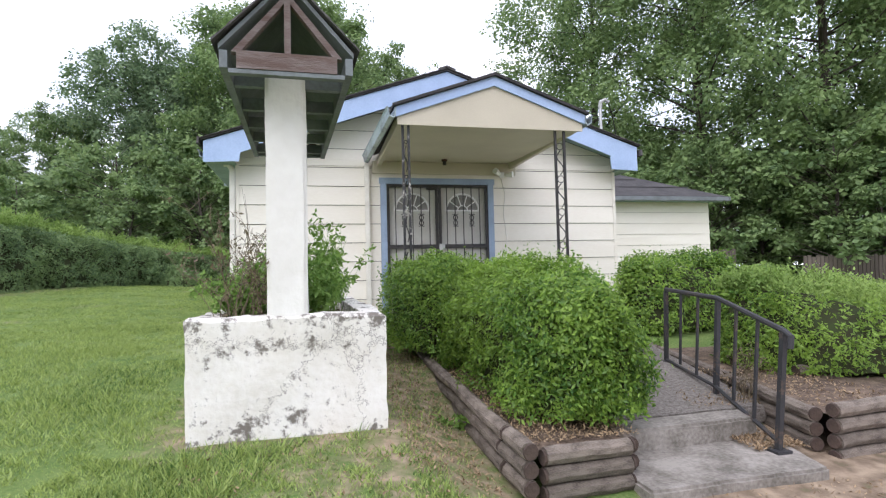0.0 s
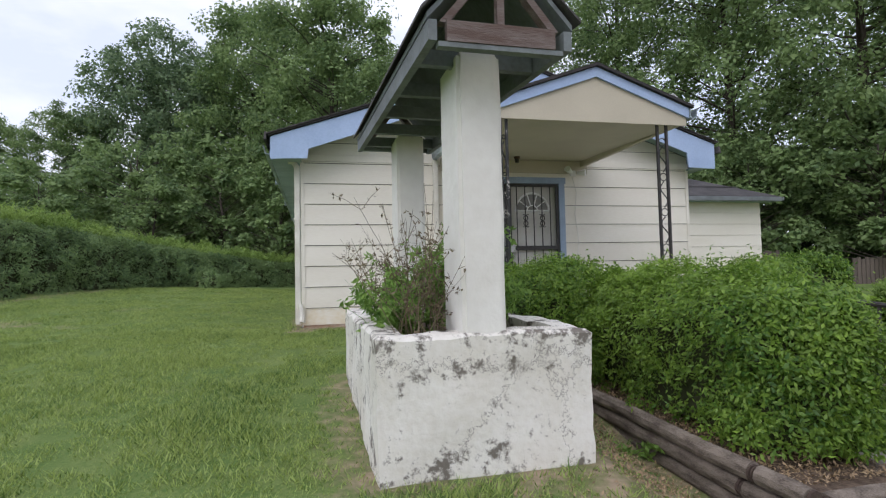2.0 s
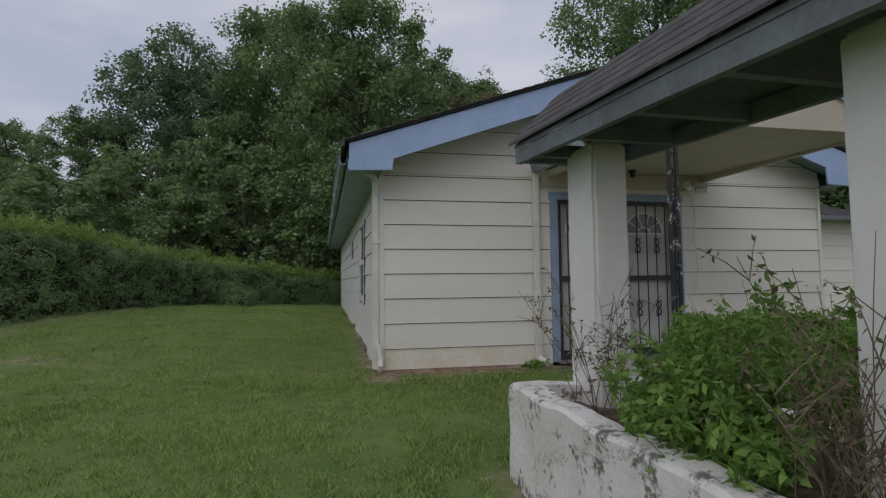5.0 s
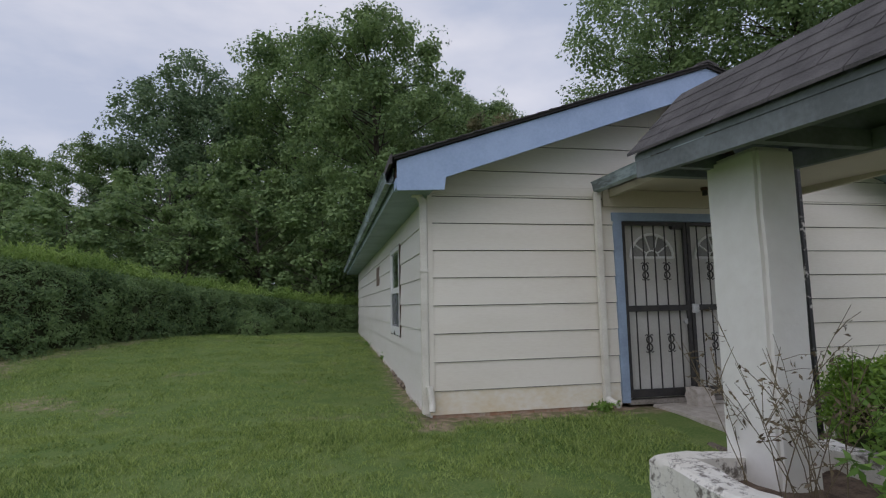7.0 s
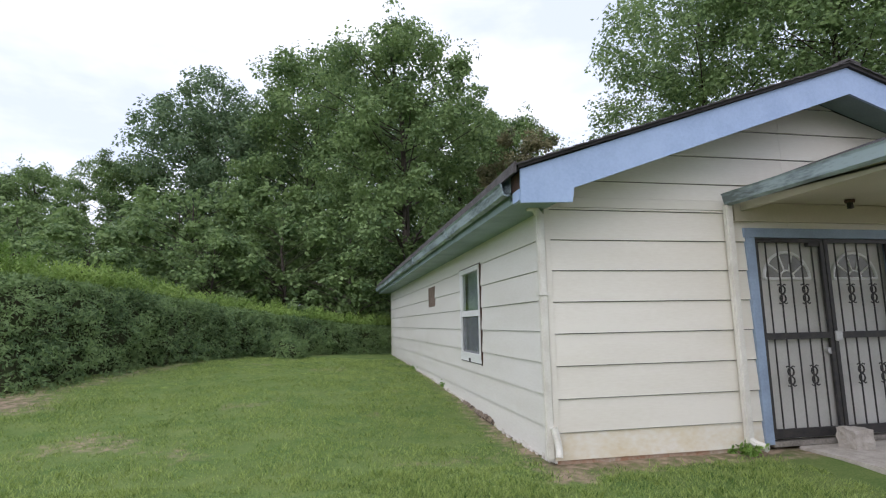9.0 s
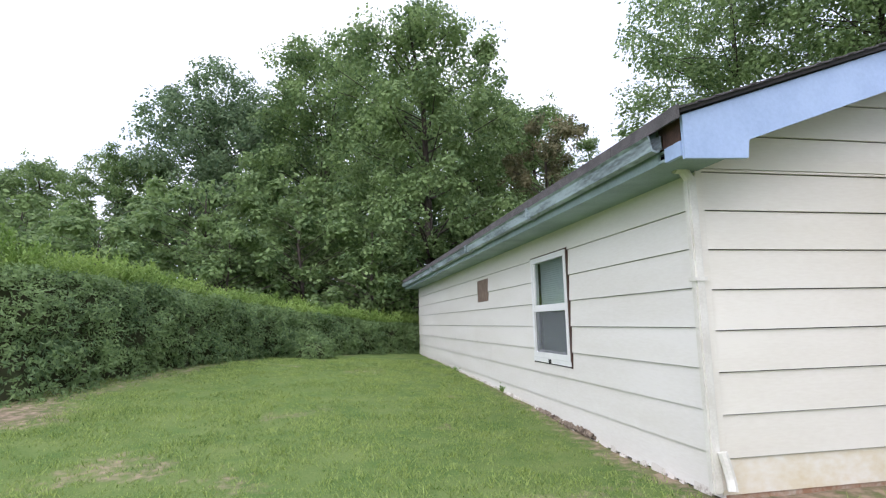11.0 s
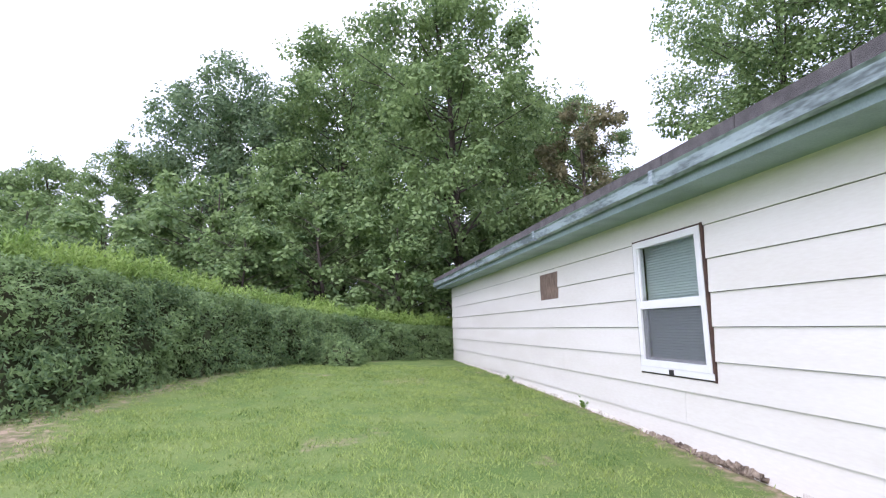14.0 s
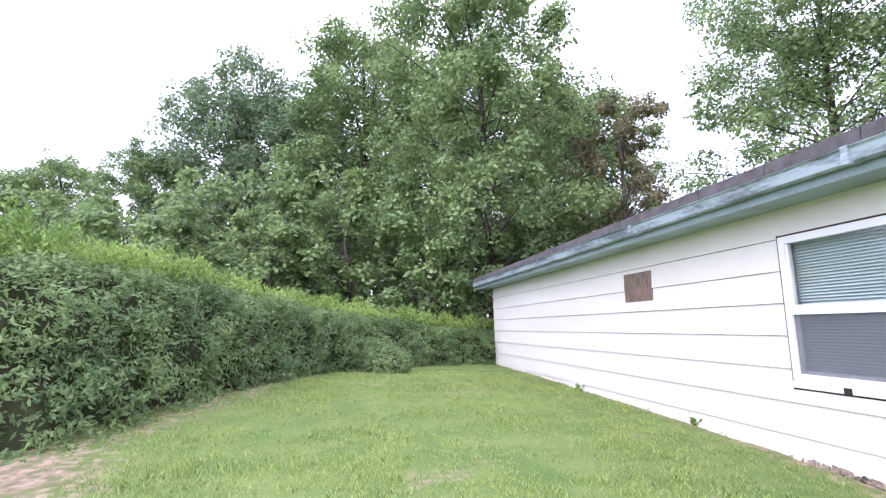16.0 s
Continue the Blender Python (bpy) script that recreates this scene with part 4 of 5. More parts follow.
well_slope = (RA - RZ) / (RXM - RX0)
for sgn, xe in ((-1, RX0), (1, RX1)):
    d = part("roof_slope", prism(bmesh.new(), [(xe, RY0, RZ - 0.03), (RXM, RY0, RA - 0.0), (RXM, RY0, RA + 0.03), (xe, RY0, RZ + 0.0)], (0, RY1 - RY0, wz(RY1))), M_beam, well)
    for r in range(5):
        x0 = xe + sgn * 0.03 + (RXM - xe - sgn * 0.03) * r / 5
        x1 = xe + sgn * 0.03 + (RXM - xe - sgn * 0.03) * min((r + 1.15) / 5, 1)
        za, zb = RA - well_slope * abs(x0 - RXM) + 0.032, RA - well_slope * abs(x1 - RXM) + 0.032
        y, first = RY0 - 0.03, True
        while y < RY1 + 0.02:
            ln = 0.305 if not (first and r % 2) else 0.16
            first = False
            yb = min(y + ln - 0.006, RY1 + 0.03)
            part("shingle", prism(bmesh.new(), [(x0, y, za + wz(y)), (x1, y, zb + wz(y) + 0.002), (x1, y, zb + wz(y) + 0.008), (x0, y, za + wz(y) + 0.016)], (0, yb - y, wz(yb) - wz(y))), M_shingle, d)
            y += ln
    part("eave_beam", prism(bmesh.new(), [(xe - sgn * 0.005, RY0, RZ - 0.125), (xe - sgn * 0.045, RY0, RZ - 0.125), (xe - sgn * 0.045, RY0, RZ - 0.032), (xe - sgn * 0.005, RY0, RZ - 0.032)], (0, RY1 - RY0, wz(RY1))), M_beam, well, "blue-grey painted eave beam")
    part("rafter", prism(bmesh.new(), [(xe - sgn * 0.06, RY0 + 0.02, RZ - 0.03), (RXM, RY0 + 0.02, RA - 0.04), (RXM, RY0 + 0.02, RA - 0.085), (xe - sgn * 0.105, RY0 + 0.02, RZ - 0.03)], (0, 0.05, 0)), M_rawwood, well, "bare weathered rafter")
    part("rafter", prism(bmesh.new(), [(xe - sgn * 0.06, RY1 - 0.07, RZ - 0.03 + wz(RY1)), (RXM, RY1 - 0.07, RA - 0.04 + wz(RY1)), (RXM, RY1 - 0.07, RA - 0.11 + wz(RY1)), (xe - sgn * 0.13, RY1 - 0.07, RZ - 0.03 + wz(RY1))], (0, 0.05, 0)), M_rawwood, well)
part("king_post", boxes((RXM - 0.017, RXM + 0.017, RY0 + 0.01, RY0 + 0.05, RZ - 0.03, RA - 0.06)), M_rawwood, well, "bare weathered king post")
part("tie_beam", boxes((RX0 + 0.09, RX1 - 0.09, RY0 - 0.005, RY0 + 0.035, RZ - 0.125, RZ - 0.03)), M_rawwood, well, "reddish weathered tie beam")
part("end_plate", boxes((RX0 + 0.05, RX1 - 0.05, RY0 + 0.0, RY0 + 0.045, RZ - 0.15, RZ - 0.127)), M_beam, well)
for y in (0.08, 0.62, 1.15, 1.68, 2.2, 2.42):
    part("joist", boxes((RX0 + 0.048, RX1 - 0.048, y, y + 0.045, RZ - 0.115 + wz(y), RZ - 0.035 + wz(y))), M_beam, well)

# the little roof stands askew on its columns
for ob in well.children_recursive:
    if ob.name.split(".")[0] in ("roof_slope", "shingle", "eave_beam", "rafter", "king_post", "tie_beam", "end_plate", "joist"):
        for v in ob.data.vertices:
            v.co.x -= 0.028 * (v.co.y - RY0)

# ---- timber-edged beds, steps, walk and rail ----
def timber(a, b, r, group):
    a, b = Vector(a), Vector(b)
    lg = thing("landscape_timber", "weathered grey-brown round landscape timber edging the bed", "timber", tuple(a), group)
    bm = bmesh.new()
    d = b - a
    n = 10
    tube(bm, [d * t + 0.012 * noise.noise_vector((a + d * t) * 2.3) for t in [i / 8 for i in range(9)]], r, n)
    for v in bm.verts:
        v.co += 0.006 * noise.noise_vector((v.co + a) * 9)
    part("log", bm, M_log, lg)
    u = d.normalized()
    for e, s in ((Vector((0, 0, 0)), -1), (d, 1)):
        part("cut_end", rod(bmesh.new(), e + u * s * 0.004, e + u * s * 0.016, r * 0.9, r * 0.85, n), M_logend, lg, "dark cut end grain")
    return lg


R = 0.047
def bed_run(pts, courses, top, group, shift=0.0):
    """Stacked round timbers along a line of points; each course is laid end to end."""
    for c in range(courses):
        for i, (a, b) in enumerate(zip(pts, pts[1:])):
            da, db = (Vector((p[0], p[1], top(p) - R - c * 2 * R * 0.98)) for p in (a, b))
            u = (db - da).normalized()
            timber(da + u * (0.02 + 0.07 * (c % 2) * (i > 0)), db - u * 0.02 + u * 0.07 * (c % 2) * (i < len(pts) - 2), R, group)


def left_top(p):
    return 0.44 + 0.03 * max(p[1] - 2.9, 0)


bed_run([(1.40, 2.80), (1.38, 3.10), (1.36, 5.3), (1.34, 7.6)], 3, left_top, "timbers round the path beds")
bed_run([(1.46, 2.83), (2.0, 2.88)], 4, lambda p: 0.40, "timbers round the path beds")
bed_run([(2.03, 2.93), (2.10, 3.3), (2.3, 4.8), (2.55, 6.2)], 2, lambda p: 0.38 + 0.03 * max(p[1] - 2.9, 0), "timbers round the path beds")
bed_run([(3.33, 3.0), (3.52, 3.85), (3.78, 5.2), (4.0, 6.2)], 3, lambda p: 0.42 + 0.03 * max(p[1] - 2.9, 0), "timbers round the path beds")
bed_run([(3.36, 2.93), (4.6, 3.02), (6.2, 3.1)], 4, lambda p: 0.46, "timbers round the path beds")
bed_run([(4.1, 3.9), (5.5, 4.05), (7.2, 4.2)], 2, lambda p: 0.48, "timbers round the path beds")


def bed(name, outline, z, label):
    bm = bmesh.new()
    vs = [bm.verts.new((x, y, z + 0.03 * max(y - 2.9, 0))) for x, y in outline]
    f = bm.faces.new(vs)
    bmesh.ops.triangulate(bm, faces=[f])
    bmesh.ops.subdivide_edges(bm, edges=bm.edges[:], cuts=7, use_grid_fill=True)
    for v in bm.verts:
        v.co.z += 0.035 * noise.noise(v.co * 2.1)
    return tagged(part(name, bm, M_mulch, smooth=True), label, "soil", kind="structure")


bed("bed_soil", [(1.42, 2.9), (2.05, 2.92), (2.32, 4.8), (2.56, 6.3), (1.35, 7.6)], 0.36, "brown leaf-littered soil of the hedge bed")
bed("bed_soil", [(3.38, 2.98), (6.3, 3.12), (7.2, 6.9), (4.1, 6.9), (3.8, 5.2)], 0.37, "brown leaf-littered soil of the hedge bed")


def sloped(name, corners, thick, mat, label, cat):
    bm = prism(bmesh.new(), corners, (0, 0, -thick))
    bmesh.ops.bevel(bm, geom=bm.edges[:], offset=0.015, segments=2, affect='EDGES')
    bmesh.ops.subdivide_edges(bm, edges=[e for e in bm.edges if e.calc_length() > 0.3], cuts=9, use_grid_fill=True)
    for v in bm.verts:
        v.co += 0.007 * noise.noise_vector(v.co * 6)
    return tagged(part(name, bm, mat), label, cat, kind="structure")


sloped("step", [(1.97, 2.68, 0.185), (3.08, 2.70, 0.185), (3.30, 3.5, 0.19), (2.03, 3.5, 0.19)], 0.25, M_conc, "worn grey concrete lower step", "step")
sloped("step", [(2.06, 3.20, 0.315), (3.12, 3.24, 0.315), (3.16, 3.44, 0.32), (2.1, 3.40, 0.32)], 0.25, M_conc, "worn grey concrete upper step edge", "step")
sloped("walk", [(2.1, 3.405, 0.318), (3.40, 3.45, 0.318), (3.85, 5.8, 0.535), (3.95, 6.28, 0.57), (2.5, 6.28, 0.57)], 0.12, M_gravel, "exposed-gravel concrete walk up to the porch", "path")

rail = thing("handrail", "black iron handrail with worn paint beside the steps", "handrail", (3.02, 2.98, 0.19))
rail_inv = rail.matrix_world.inverted()
base = [(3.02, 2.98, 0.19), (3.24, 3.75, 0.33), (3.50, 4.70, 0.42)]
tops = [(3.08, 2.96, 0.90), (3.32, 3.78, 1.05), (3.50, 4.66, 1.09)]


def rpart(name, bm, label="", parent=None):
    ob = part(name, bm, M_rail, rail, label)
    ob.matrix_parent_inverse = rail_inv


for b, t in zip(base, tops):
    rpart("post", rod(bmesh.new(), b, (t[0], t[1], t[2] - 0.012), 0.022, n=4))
    rpart("foot_plate", boxes((b[0] - 0.05, b[0] + 0.05, b[1] - 0.05, b[1] + 0.05, b[2] - 0.005, b[2] + 0.012)))
rpart("top_rail", tube(bmesh.new(), [(3.06, 2.90, 0.80), (3.07, 2.90, 0.87), tops[0], tops[1], tops[2]], 0.019, 8), "flat iron top rail with turned-down end")
rpart("bottom_rail", tube(bmesh.new(), [(3.02, 2.98, 0.25), (3.24, 3.75, 0.40), (3.50, 4.70, 0.44)], 0.014, 6))
for k in range(2):
    for i in (1, 2):
        f = i / 3
        lo = Vector(base[k]).lerp(Vector(base[k + 1]), f) + Vector((0, 0, 0.06))
        hi = Vector(tops[k]).lerp(Vector(tops[k + 1]), f)
        rpart("baluster", rod(bmesh.new(), lo, hi, 0.012, n=4))

# ---- wooden fence beyond the wing ----
fence = thing("fence", "weathered brown board fence by the trees", "fence", (12.5, 15.5, 0.4))
fb = boxes((0, 0.14, 0, 0.02, 0, 1.0))
for run, (fx, fy, n, dx, dy, h) in enumerate(((11.4, 15.6, 18, 0.15, 0.01, 1.15), (15.2, 14.2, 40, 0.15, -0.012, 0.85))):
    for i in range(n):
        if run == 0 and i == 0:
            pl = part("board", fb, M_fence, fence)
            fence_mesh = pl.data
        else:
            pl = new("board", fence_mesh)
            pl.parent = fence
        pl.location = (fx - 12.5 + i * dx, fy - 15.5 + i * dy, 0)
        pl.scale = (1, 1, h + 0.03 * math.sin(i * 2.3) + 0.3)

# ---- hedges ----
def hedge(name, label, path, half, low, top, count, leaf, mat, topmat=None, core_in=0.16, bulge=0.08, seed=1, group="", widthk=0.5, power=3.2, sprig=0.09):
    """A clipped hedge: a dark inner sheet painted as the shade among its twigs, and a skin of single leaves. path: (x,
    y); half, top: width and height at each point.
    """
    rng = np.random.default_rng(seed)
    x0, y0 = path[0]
    hg = thing(name, label, "hedge", (x0, y0, low), group)
    P, W, T = np.array(path, float), np.array(half, float), np.array(top, float)
    seg = np.linalg.norm(np.diff(P, axis=0), axis=1)
    cum = np.r_[0, np.cumsum(seg)]

    def section(s):
        x, y = np.interp(s, cum, P[:, 0]), np.interp(s, cum, P[:, 1])
        i = np.clip(np.searchsorted(cum, s, side="right") - 1, 0, len(seg) - 1)
        e = (P[1:] - P[:-1]) / seg[:, None]
        V = unit(np.concatenate([e[:1], e[:-1] + e[1:], e[-1:]]))
        d = unit(np.stack([np.interp(s, cum, V[:, 0]), np.interp(s, cum, V[:, 1])], 1))
        return x, y, d, np.interp(s, cum, W), np.interp(s, cum, T)

    def skin(s, a, inset):
        """Around the section by angle a in 0..pi, with rounded ends."""
        x, y, d, w, t = section(s)
        end = np.minimum(np.minimum(s, cum[-1] - s) / 0.45, 1.0)
        shrink = np.sqrt(np.clip(1 - (1 - end) ** 2, 0.0, 1))
        c, q = np.cos(a), np.sin(a)
        sup = (np.abs(c) ** power + np.abs(q) ** power) ** (-1 / power)
        u, h = c * sup * (w - inset) * (0.03 + 0.97 * shrink), q * sup * (t - low - inset)
        h = h * (0.72 + 0.28 * shrink)
        nrm = np.stack([-d[:, 1] * c, d[:, 0] * c, q], 1)
        p = np.stack([x - d[:, 1] * u, y + d[:, 0] * u, low + h], 1)
        lump = np.array([noise.noise(Vector(v) * 1.9) + 0.6 * noise.noise(Vector(v) * 4.7) for v in p])
        return p + nrm * (lump * bulge)[:, None], nrm

    ns, na = max(8, int(cum[-1] / 0.25)), 14
    S, A = np.meshgrid(np.r_[0.03, 0.12, np.linspace(0.25, cum[-1] - 0.25, ns - 4), cum[-1] - 0.12, cum[-1] - 0.03], np.linspace(0, math.pi, na), indexing="ij")
    # inner sheet in the painted shade colour, seen between the leaves
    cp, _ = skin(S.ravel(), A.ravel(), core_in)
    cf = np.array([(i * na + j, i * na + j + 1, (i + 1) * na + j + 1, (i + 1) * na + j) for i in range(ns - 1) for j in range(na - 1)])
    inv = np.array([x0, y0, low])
    mesh_np("twig_core", cp - inv, cf, M_core, hg, "dark inner sheet with the shade among the twigs painted in")
    s, a = rng.uniform(0, cum[-1], count), rng.uniform(0, math.pi, count)
    k = rng.random(count) < min(0.42, 1.0 / cum[-1])
    cap = 0.45 * (1 - np.cos(rng.uniform(0, math.pi / 2, k.sum())))
    s[k] = np.where(rng.random(k.sum()) < 0.5, cap, cum[-1] - cap)
    head = rng.integers(0, count // 12, count)
    s, a = s[head], a[head]
    depth = rng.uniform(0, 1, count)[head] ** 1.6 * core_in * 1.1 - 0.025
    p, nrm = skin(s, a, 0)
    # sprigs: leaves gather on short shoots
    shoot = unit(nrm + rng.normal(0, 0.55, (count, 3))[head] + np.array([0, 0, 0.25]))
    p = p + shoot * (rng.uniform(-0.6, 0.5, count) * sprig)[:, None]
    p = p - nrm * depth[:, None] + rng.normal(0, 0.02, (count, 3)) + nrm * (rng.random((count, 1)) < 0.05) * rng.uniform(0, 0.09, (count, 1))
    x, y, d, w, t = section(s)
    out = nrm.copy()
    iend = np.minimum(s, cum[-1] - s) < 0.3
    sign = np.where(s < cum[-1] / 2, -1, 1)[:, None]
    out[iend, :2] += (d * sign)[iend]
    keep = p[:, 2] > low - 0.02
    p, out = p[keep], unit(out)[keep]
    upper = p[:, 2] > np.interp(s[keep], cum, T) - 0.16 if topmat else np.zeros(len(p), bool)
    v, f = leaf_arrays(rng, p[~upper] - inv, out[~upper], leaf, widthk)
    mesh_np("foliage", v, f, mat, hg)
    if topmat:
        v, f = leaf_arrays(rng, p[upper] - inv, out[upper] + np.array([0, 0, 0.8]), leaf, widthk, droop=-0.6)
        mesh_np("new_growth", v, f, topmat, hg, "bright green new shoots along the top")
    # stems down to the soil
    bm = bmesh.new()
    for q2 in np.arange(0.3, cum[-1], 0.5):
        x, y, *_ = section(np.array([q2]))
        gz = ground_z(float(x[0]), float(y[0])) - 0.1
        for e in range(2):
            ox, oy = rng.uniform(-0.12, 0.12, 2)
            rod(bm, (x[0] - x0 + ox, y[0] - y0 + oy, min(gz, low) - low - 0.1), (x[0] - x0 + 2 * ox, y[0] - y0 + 2 * oy, 0.35), 0.016, 0.01, 5)
    tagged(part("stem_cluster", bm, M_bark, hg), kind="stuff")
    return hg


G = "clipped hedges by the path"
hedge("boxwood_hedge", "clipped bright green boxwood hedge beside the steps", [(1.94, 3.05), (1.94, 4.2), (1.95, 5.3)], [0.40, 0.46, 0.46], 0.45, [1.20, 1.31, 1.35], 64000, 0.036, M_box, widthk=0.42, bulge=0.20, seed=11, group=G)
hedge("boxwood_hedge", "clipped bright green boxwood hedge near the porch", [(1.5, 5.1), (1.5, 5.7), (1.52, 6.35)], [0.48, 0.52, 0.5], 0.58, [1.41, 1.44, 1.46], 30000, 0.038, M_box, widthk=0.42, bulge=0.14, seed=12, group=G)
hedge("boxwood_hedge", "clipped bright green boxwood hedge in front of the house wall", [(3.95, 6.0), (4.6, 6.3), (5.6, 6.4)], [0.42, 0.5, 0.5], 0.55, [1.42, 1.45, 1.45], 18000, 0.044, M_box, seed=13, group=G)
hedge("boxwood_hedge", "clipped yellow-green boxwood hedge behind the handrail", [(3.95, 4.5), (4.7, 4.15), (6.6, 3.95)], [0.50, 0.68, 0.68], 0.43, [1.26, 1.16, 0.72], 44000, 0.038, M_box, M_hedgetop, widthk=0.4, bulge=0.12, seed=14, group=G)
hedge("boundary_hedge", "tall overgrown green hedge along the lawn", [(-14.0, 13.4), (-10.6, 14.1), (-9.0, 15.0), (-8.15, 17.2), (-7.0, 19.9), (-5.3, 21.9), (-2.8, 23.7), (0.6, 25.2)], [1.3, 1.3, 1.35, 1.15, 1.15, 1.05, 0.95, 0.9], 0.80, [2.9, 3.05, 3.12, 3.0, 2.78, 2.5, 2.15, 1.95], 250000, 0.080, M_hedge, M_hedgetop, core_in=0.36, bulge=0.40, seed=15, widthk=0.36, power=2.6, sprig=0.27)
hedge("lone_shrub", "low loose green shrub at the foot of the hedge", [(-5.0, 20.35), (-4.5, 20.55), (-4.0, 20.7)], [0.45, 0.6, 0.45], 0.95, [1.4, 1.62, 1.4], 7000, 0.075, M_hedge, seed=16, bulge=0.2, sprig=0.3, widthk=0.36)


# ---- trees ----
def tree(name, label, height, spread, base_z, leaves, leaf, mat, seed, clumps=95, at=(0, 0, 0), low=0.28):
    rng = np.random.default_rng(seed)
    tr = thing(name, label, "tree", at, "trees round the lot")
    bm = bmesh.new()
    lean = rng.normal(0, 0.03, 2) * height
    trunk = [Vector((lean[0] * t * t, lean[1] * t * t, height * 0.86 * t)) + 0.12 * noise.noise_vector((t * 3, seed, 0)) * t * 3 for t in np.linspace(0, 1, 9)]
    trunk[0].z = -0.4
    r0 = height * 0.016
    tube(bm, trunk, r0, 8, r0 * 0.2)
    cent = []
    lobes = []
    count = max(clumps // 4, 14)
    for i in range(count):
        h = low + (0.94 - low) * ((i + rng.uniform(0, 1)) / count) ** 0.85
        q = min(max((h - low) / (0.99 - low), 0.0), 1.0)
        prof = (min(q / 0.30, 1.0) ** 0.5 * 0.25 + 0.75) * math.sqrt(max(1 - max((q - 0.42) / 0.58, 0) ** 2.4, 0.0))
        rad = spread * prof * (rng.uniform(0.60, 0.86) if i % 3 else rng.uniform(0.1, 0.5))
        ang = i * 2.39996 + rng.uniform(-0.5, 0.5)
        j = min(h / 0.86, 1) ** 2
        lobes.append((rad * math.cos(ang) + lean[0] * j, rad * math.sin(ang) + lean[1] * j, h * height - 0.02 * height, spread * rng.uniform(0.22, 0.34)))
    for i in range(clumps):
        lx, ly, lz, lr = lobes[i % len(lobes)]
        o = rng.normal(0, 1, 3)
        o = o / np.linalg.norm(o) * lr * rng.uniform(0.5, 1.0)
        cent.append((lx + o[0], ly + o[1], lz + o[2] * 0.75))
    for c in cent[:75]:
        c = Vector(c)
        rise = max(c.z - 0.28 * math.hypot(c.x, c.y) - 0.5, height * 0.1)
        k = min(rise / (height * 0.86), 0.97) * 8
        a = trunk[int(k)].lerp(trunk[min(int(k) + 1, 8)], k % 1)
        m = a.lerp(c, 0.5) + Vector((0, 0, 0.05 * (c - a).length)) + 0.3 * noise.noise_vector(c * 0.7)
        tube(bm, [a, a.lerp(m, 0.5), m, m.lerp(c, 0.6), c], r0 * 0.28 * (1.1 - k / 9), 5, 0.012)
    part("trunk", bm, M_bark, tr, "grey-brown trunk and limbs")
    cent = np.array(cent)
    per = rng.dirichlet(np.full(clumps, 4.0))
    which = rng.choice(clumps, leaves, p=per)
    rad = (spread * rng.uniform(0.11, 0.20, clumps))[which]
    d = unit(rng.normal(0, 1, (leaves, 3)))
    rr = rad * rng.uniform(0.02, 1.0, leaves) ** 0.42
    p = cent[which] + d * rr[:, None] * np.array([1, 1, 0.72])
    wob = np.array([noise.noise(Vector(q) * 1.3) for q in p])
    keep = wob > -0.3
    v, f = leaf_arrays(rng, p[keep], unit(d + np.array([0, 0, 0.7]))[keep], leaf, 0.62, 0.4)
    mesh_np("crown", v, f, mat, tr)
    return tr


def plant_tree(proto, x, y, scale, turn, wide=1.0):
    c = copy_thing(proto, pose(x, y, ground_z(x, y), 0, 0, turn))
    c.scale = (scale * wide, scale * wide, scale)
    return c


OAK = "tall leafy green broadleaf tree at the edge of the woods"
tA = tree("oak_tree", OAK, 18.6, 6.5, 0, 50000, 0.24, M_tree, 21, 320, (-12.3, 42, 1.0), 0.16)
tB = tree("oak_tree", "dense bright green broadleaf tree behind the house", 15.6, 4.5, 0, 56000, 0.185, M_tree2, 22, 340, (0.0, 27.9, 1.0), 0.05)
tC = tree("oak_tree", "tall broadleaf tree with an open crown behind the house", 20.0, 6.9, 0, 52000, 0.20, M_tree2, 23, 280, (15.4, 27.4, 0.9), 0.22)
tD = tree("yellowing_tree", "small thin tree with yellowing brownish leaves", 10.2, 2.5, 0, 15000, 0.15, M_treebrown, 24, 110, (4.6, 26.4, 0.9), 0.10)
tE = tree("understory_tree", "low dense green understory tree", 7.5, 3.4, 0, 9000, 0.24, M_tree2, 25, 110, (-9.5, 29.0, 1.0), 0.03)
for proto, x, y, s, turn in (
        (tB, -4.9, 38.0, 1.20, 70), (tB, 4.0, 35.0, 1.03, 200), (tA, -8.6, 44.0, 0.90, 130), (tB, -18.0, 41.0, 0.80, 170), (tB, 7.0, 33.5, 0.88, 20), (tA, -0.6, 41.0, 0.95, 260),
        (tB, -22.0, 42.0, 0.76, 10), (tB, -26.5, 43.5, 0.74, 100), (tB, -31.5, 42.0, 0.72, 300),
        (tC, 18.2, 22.0, 0.96, 80), (tC, 21.5, 18.5, 1.0, 160),
        (tC, 26.5, 15.0, 0.95, 330), (tC, 31.0, 19.0, 1.0, 140), (tA, 29.5, 10.0, 0.95, 190)):
    plant_tree(proto, x, y, s, turn)
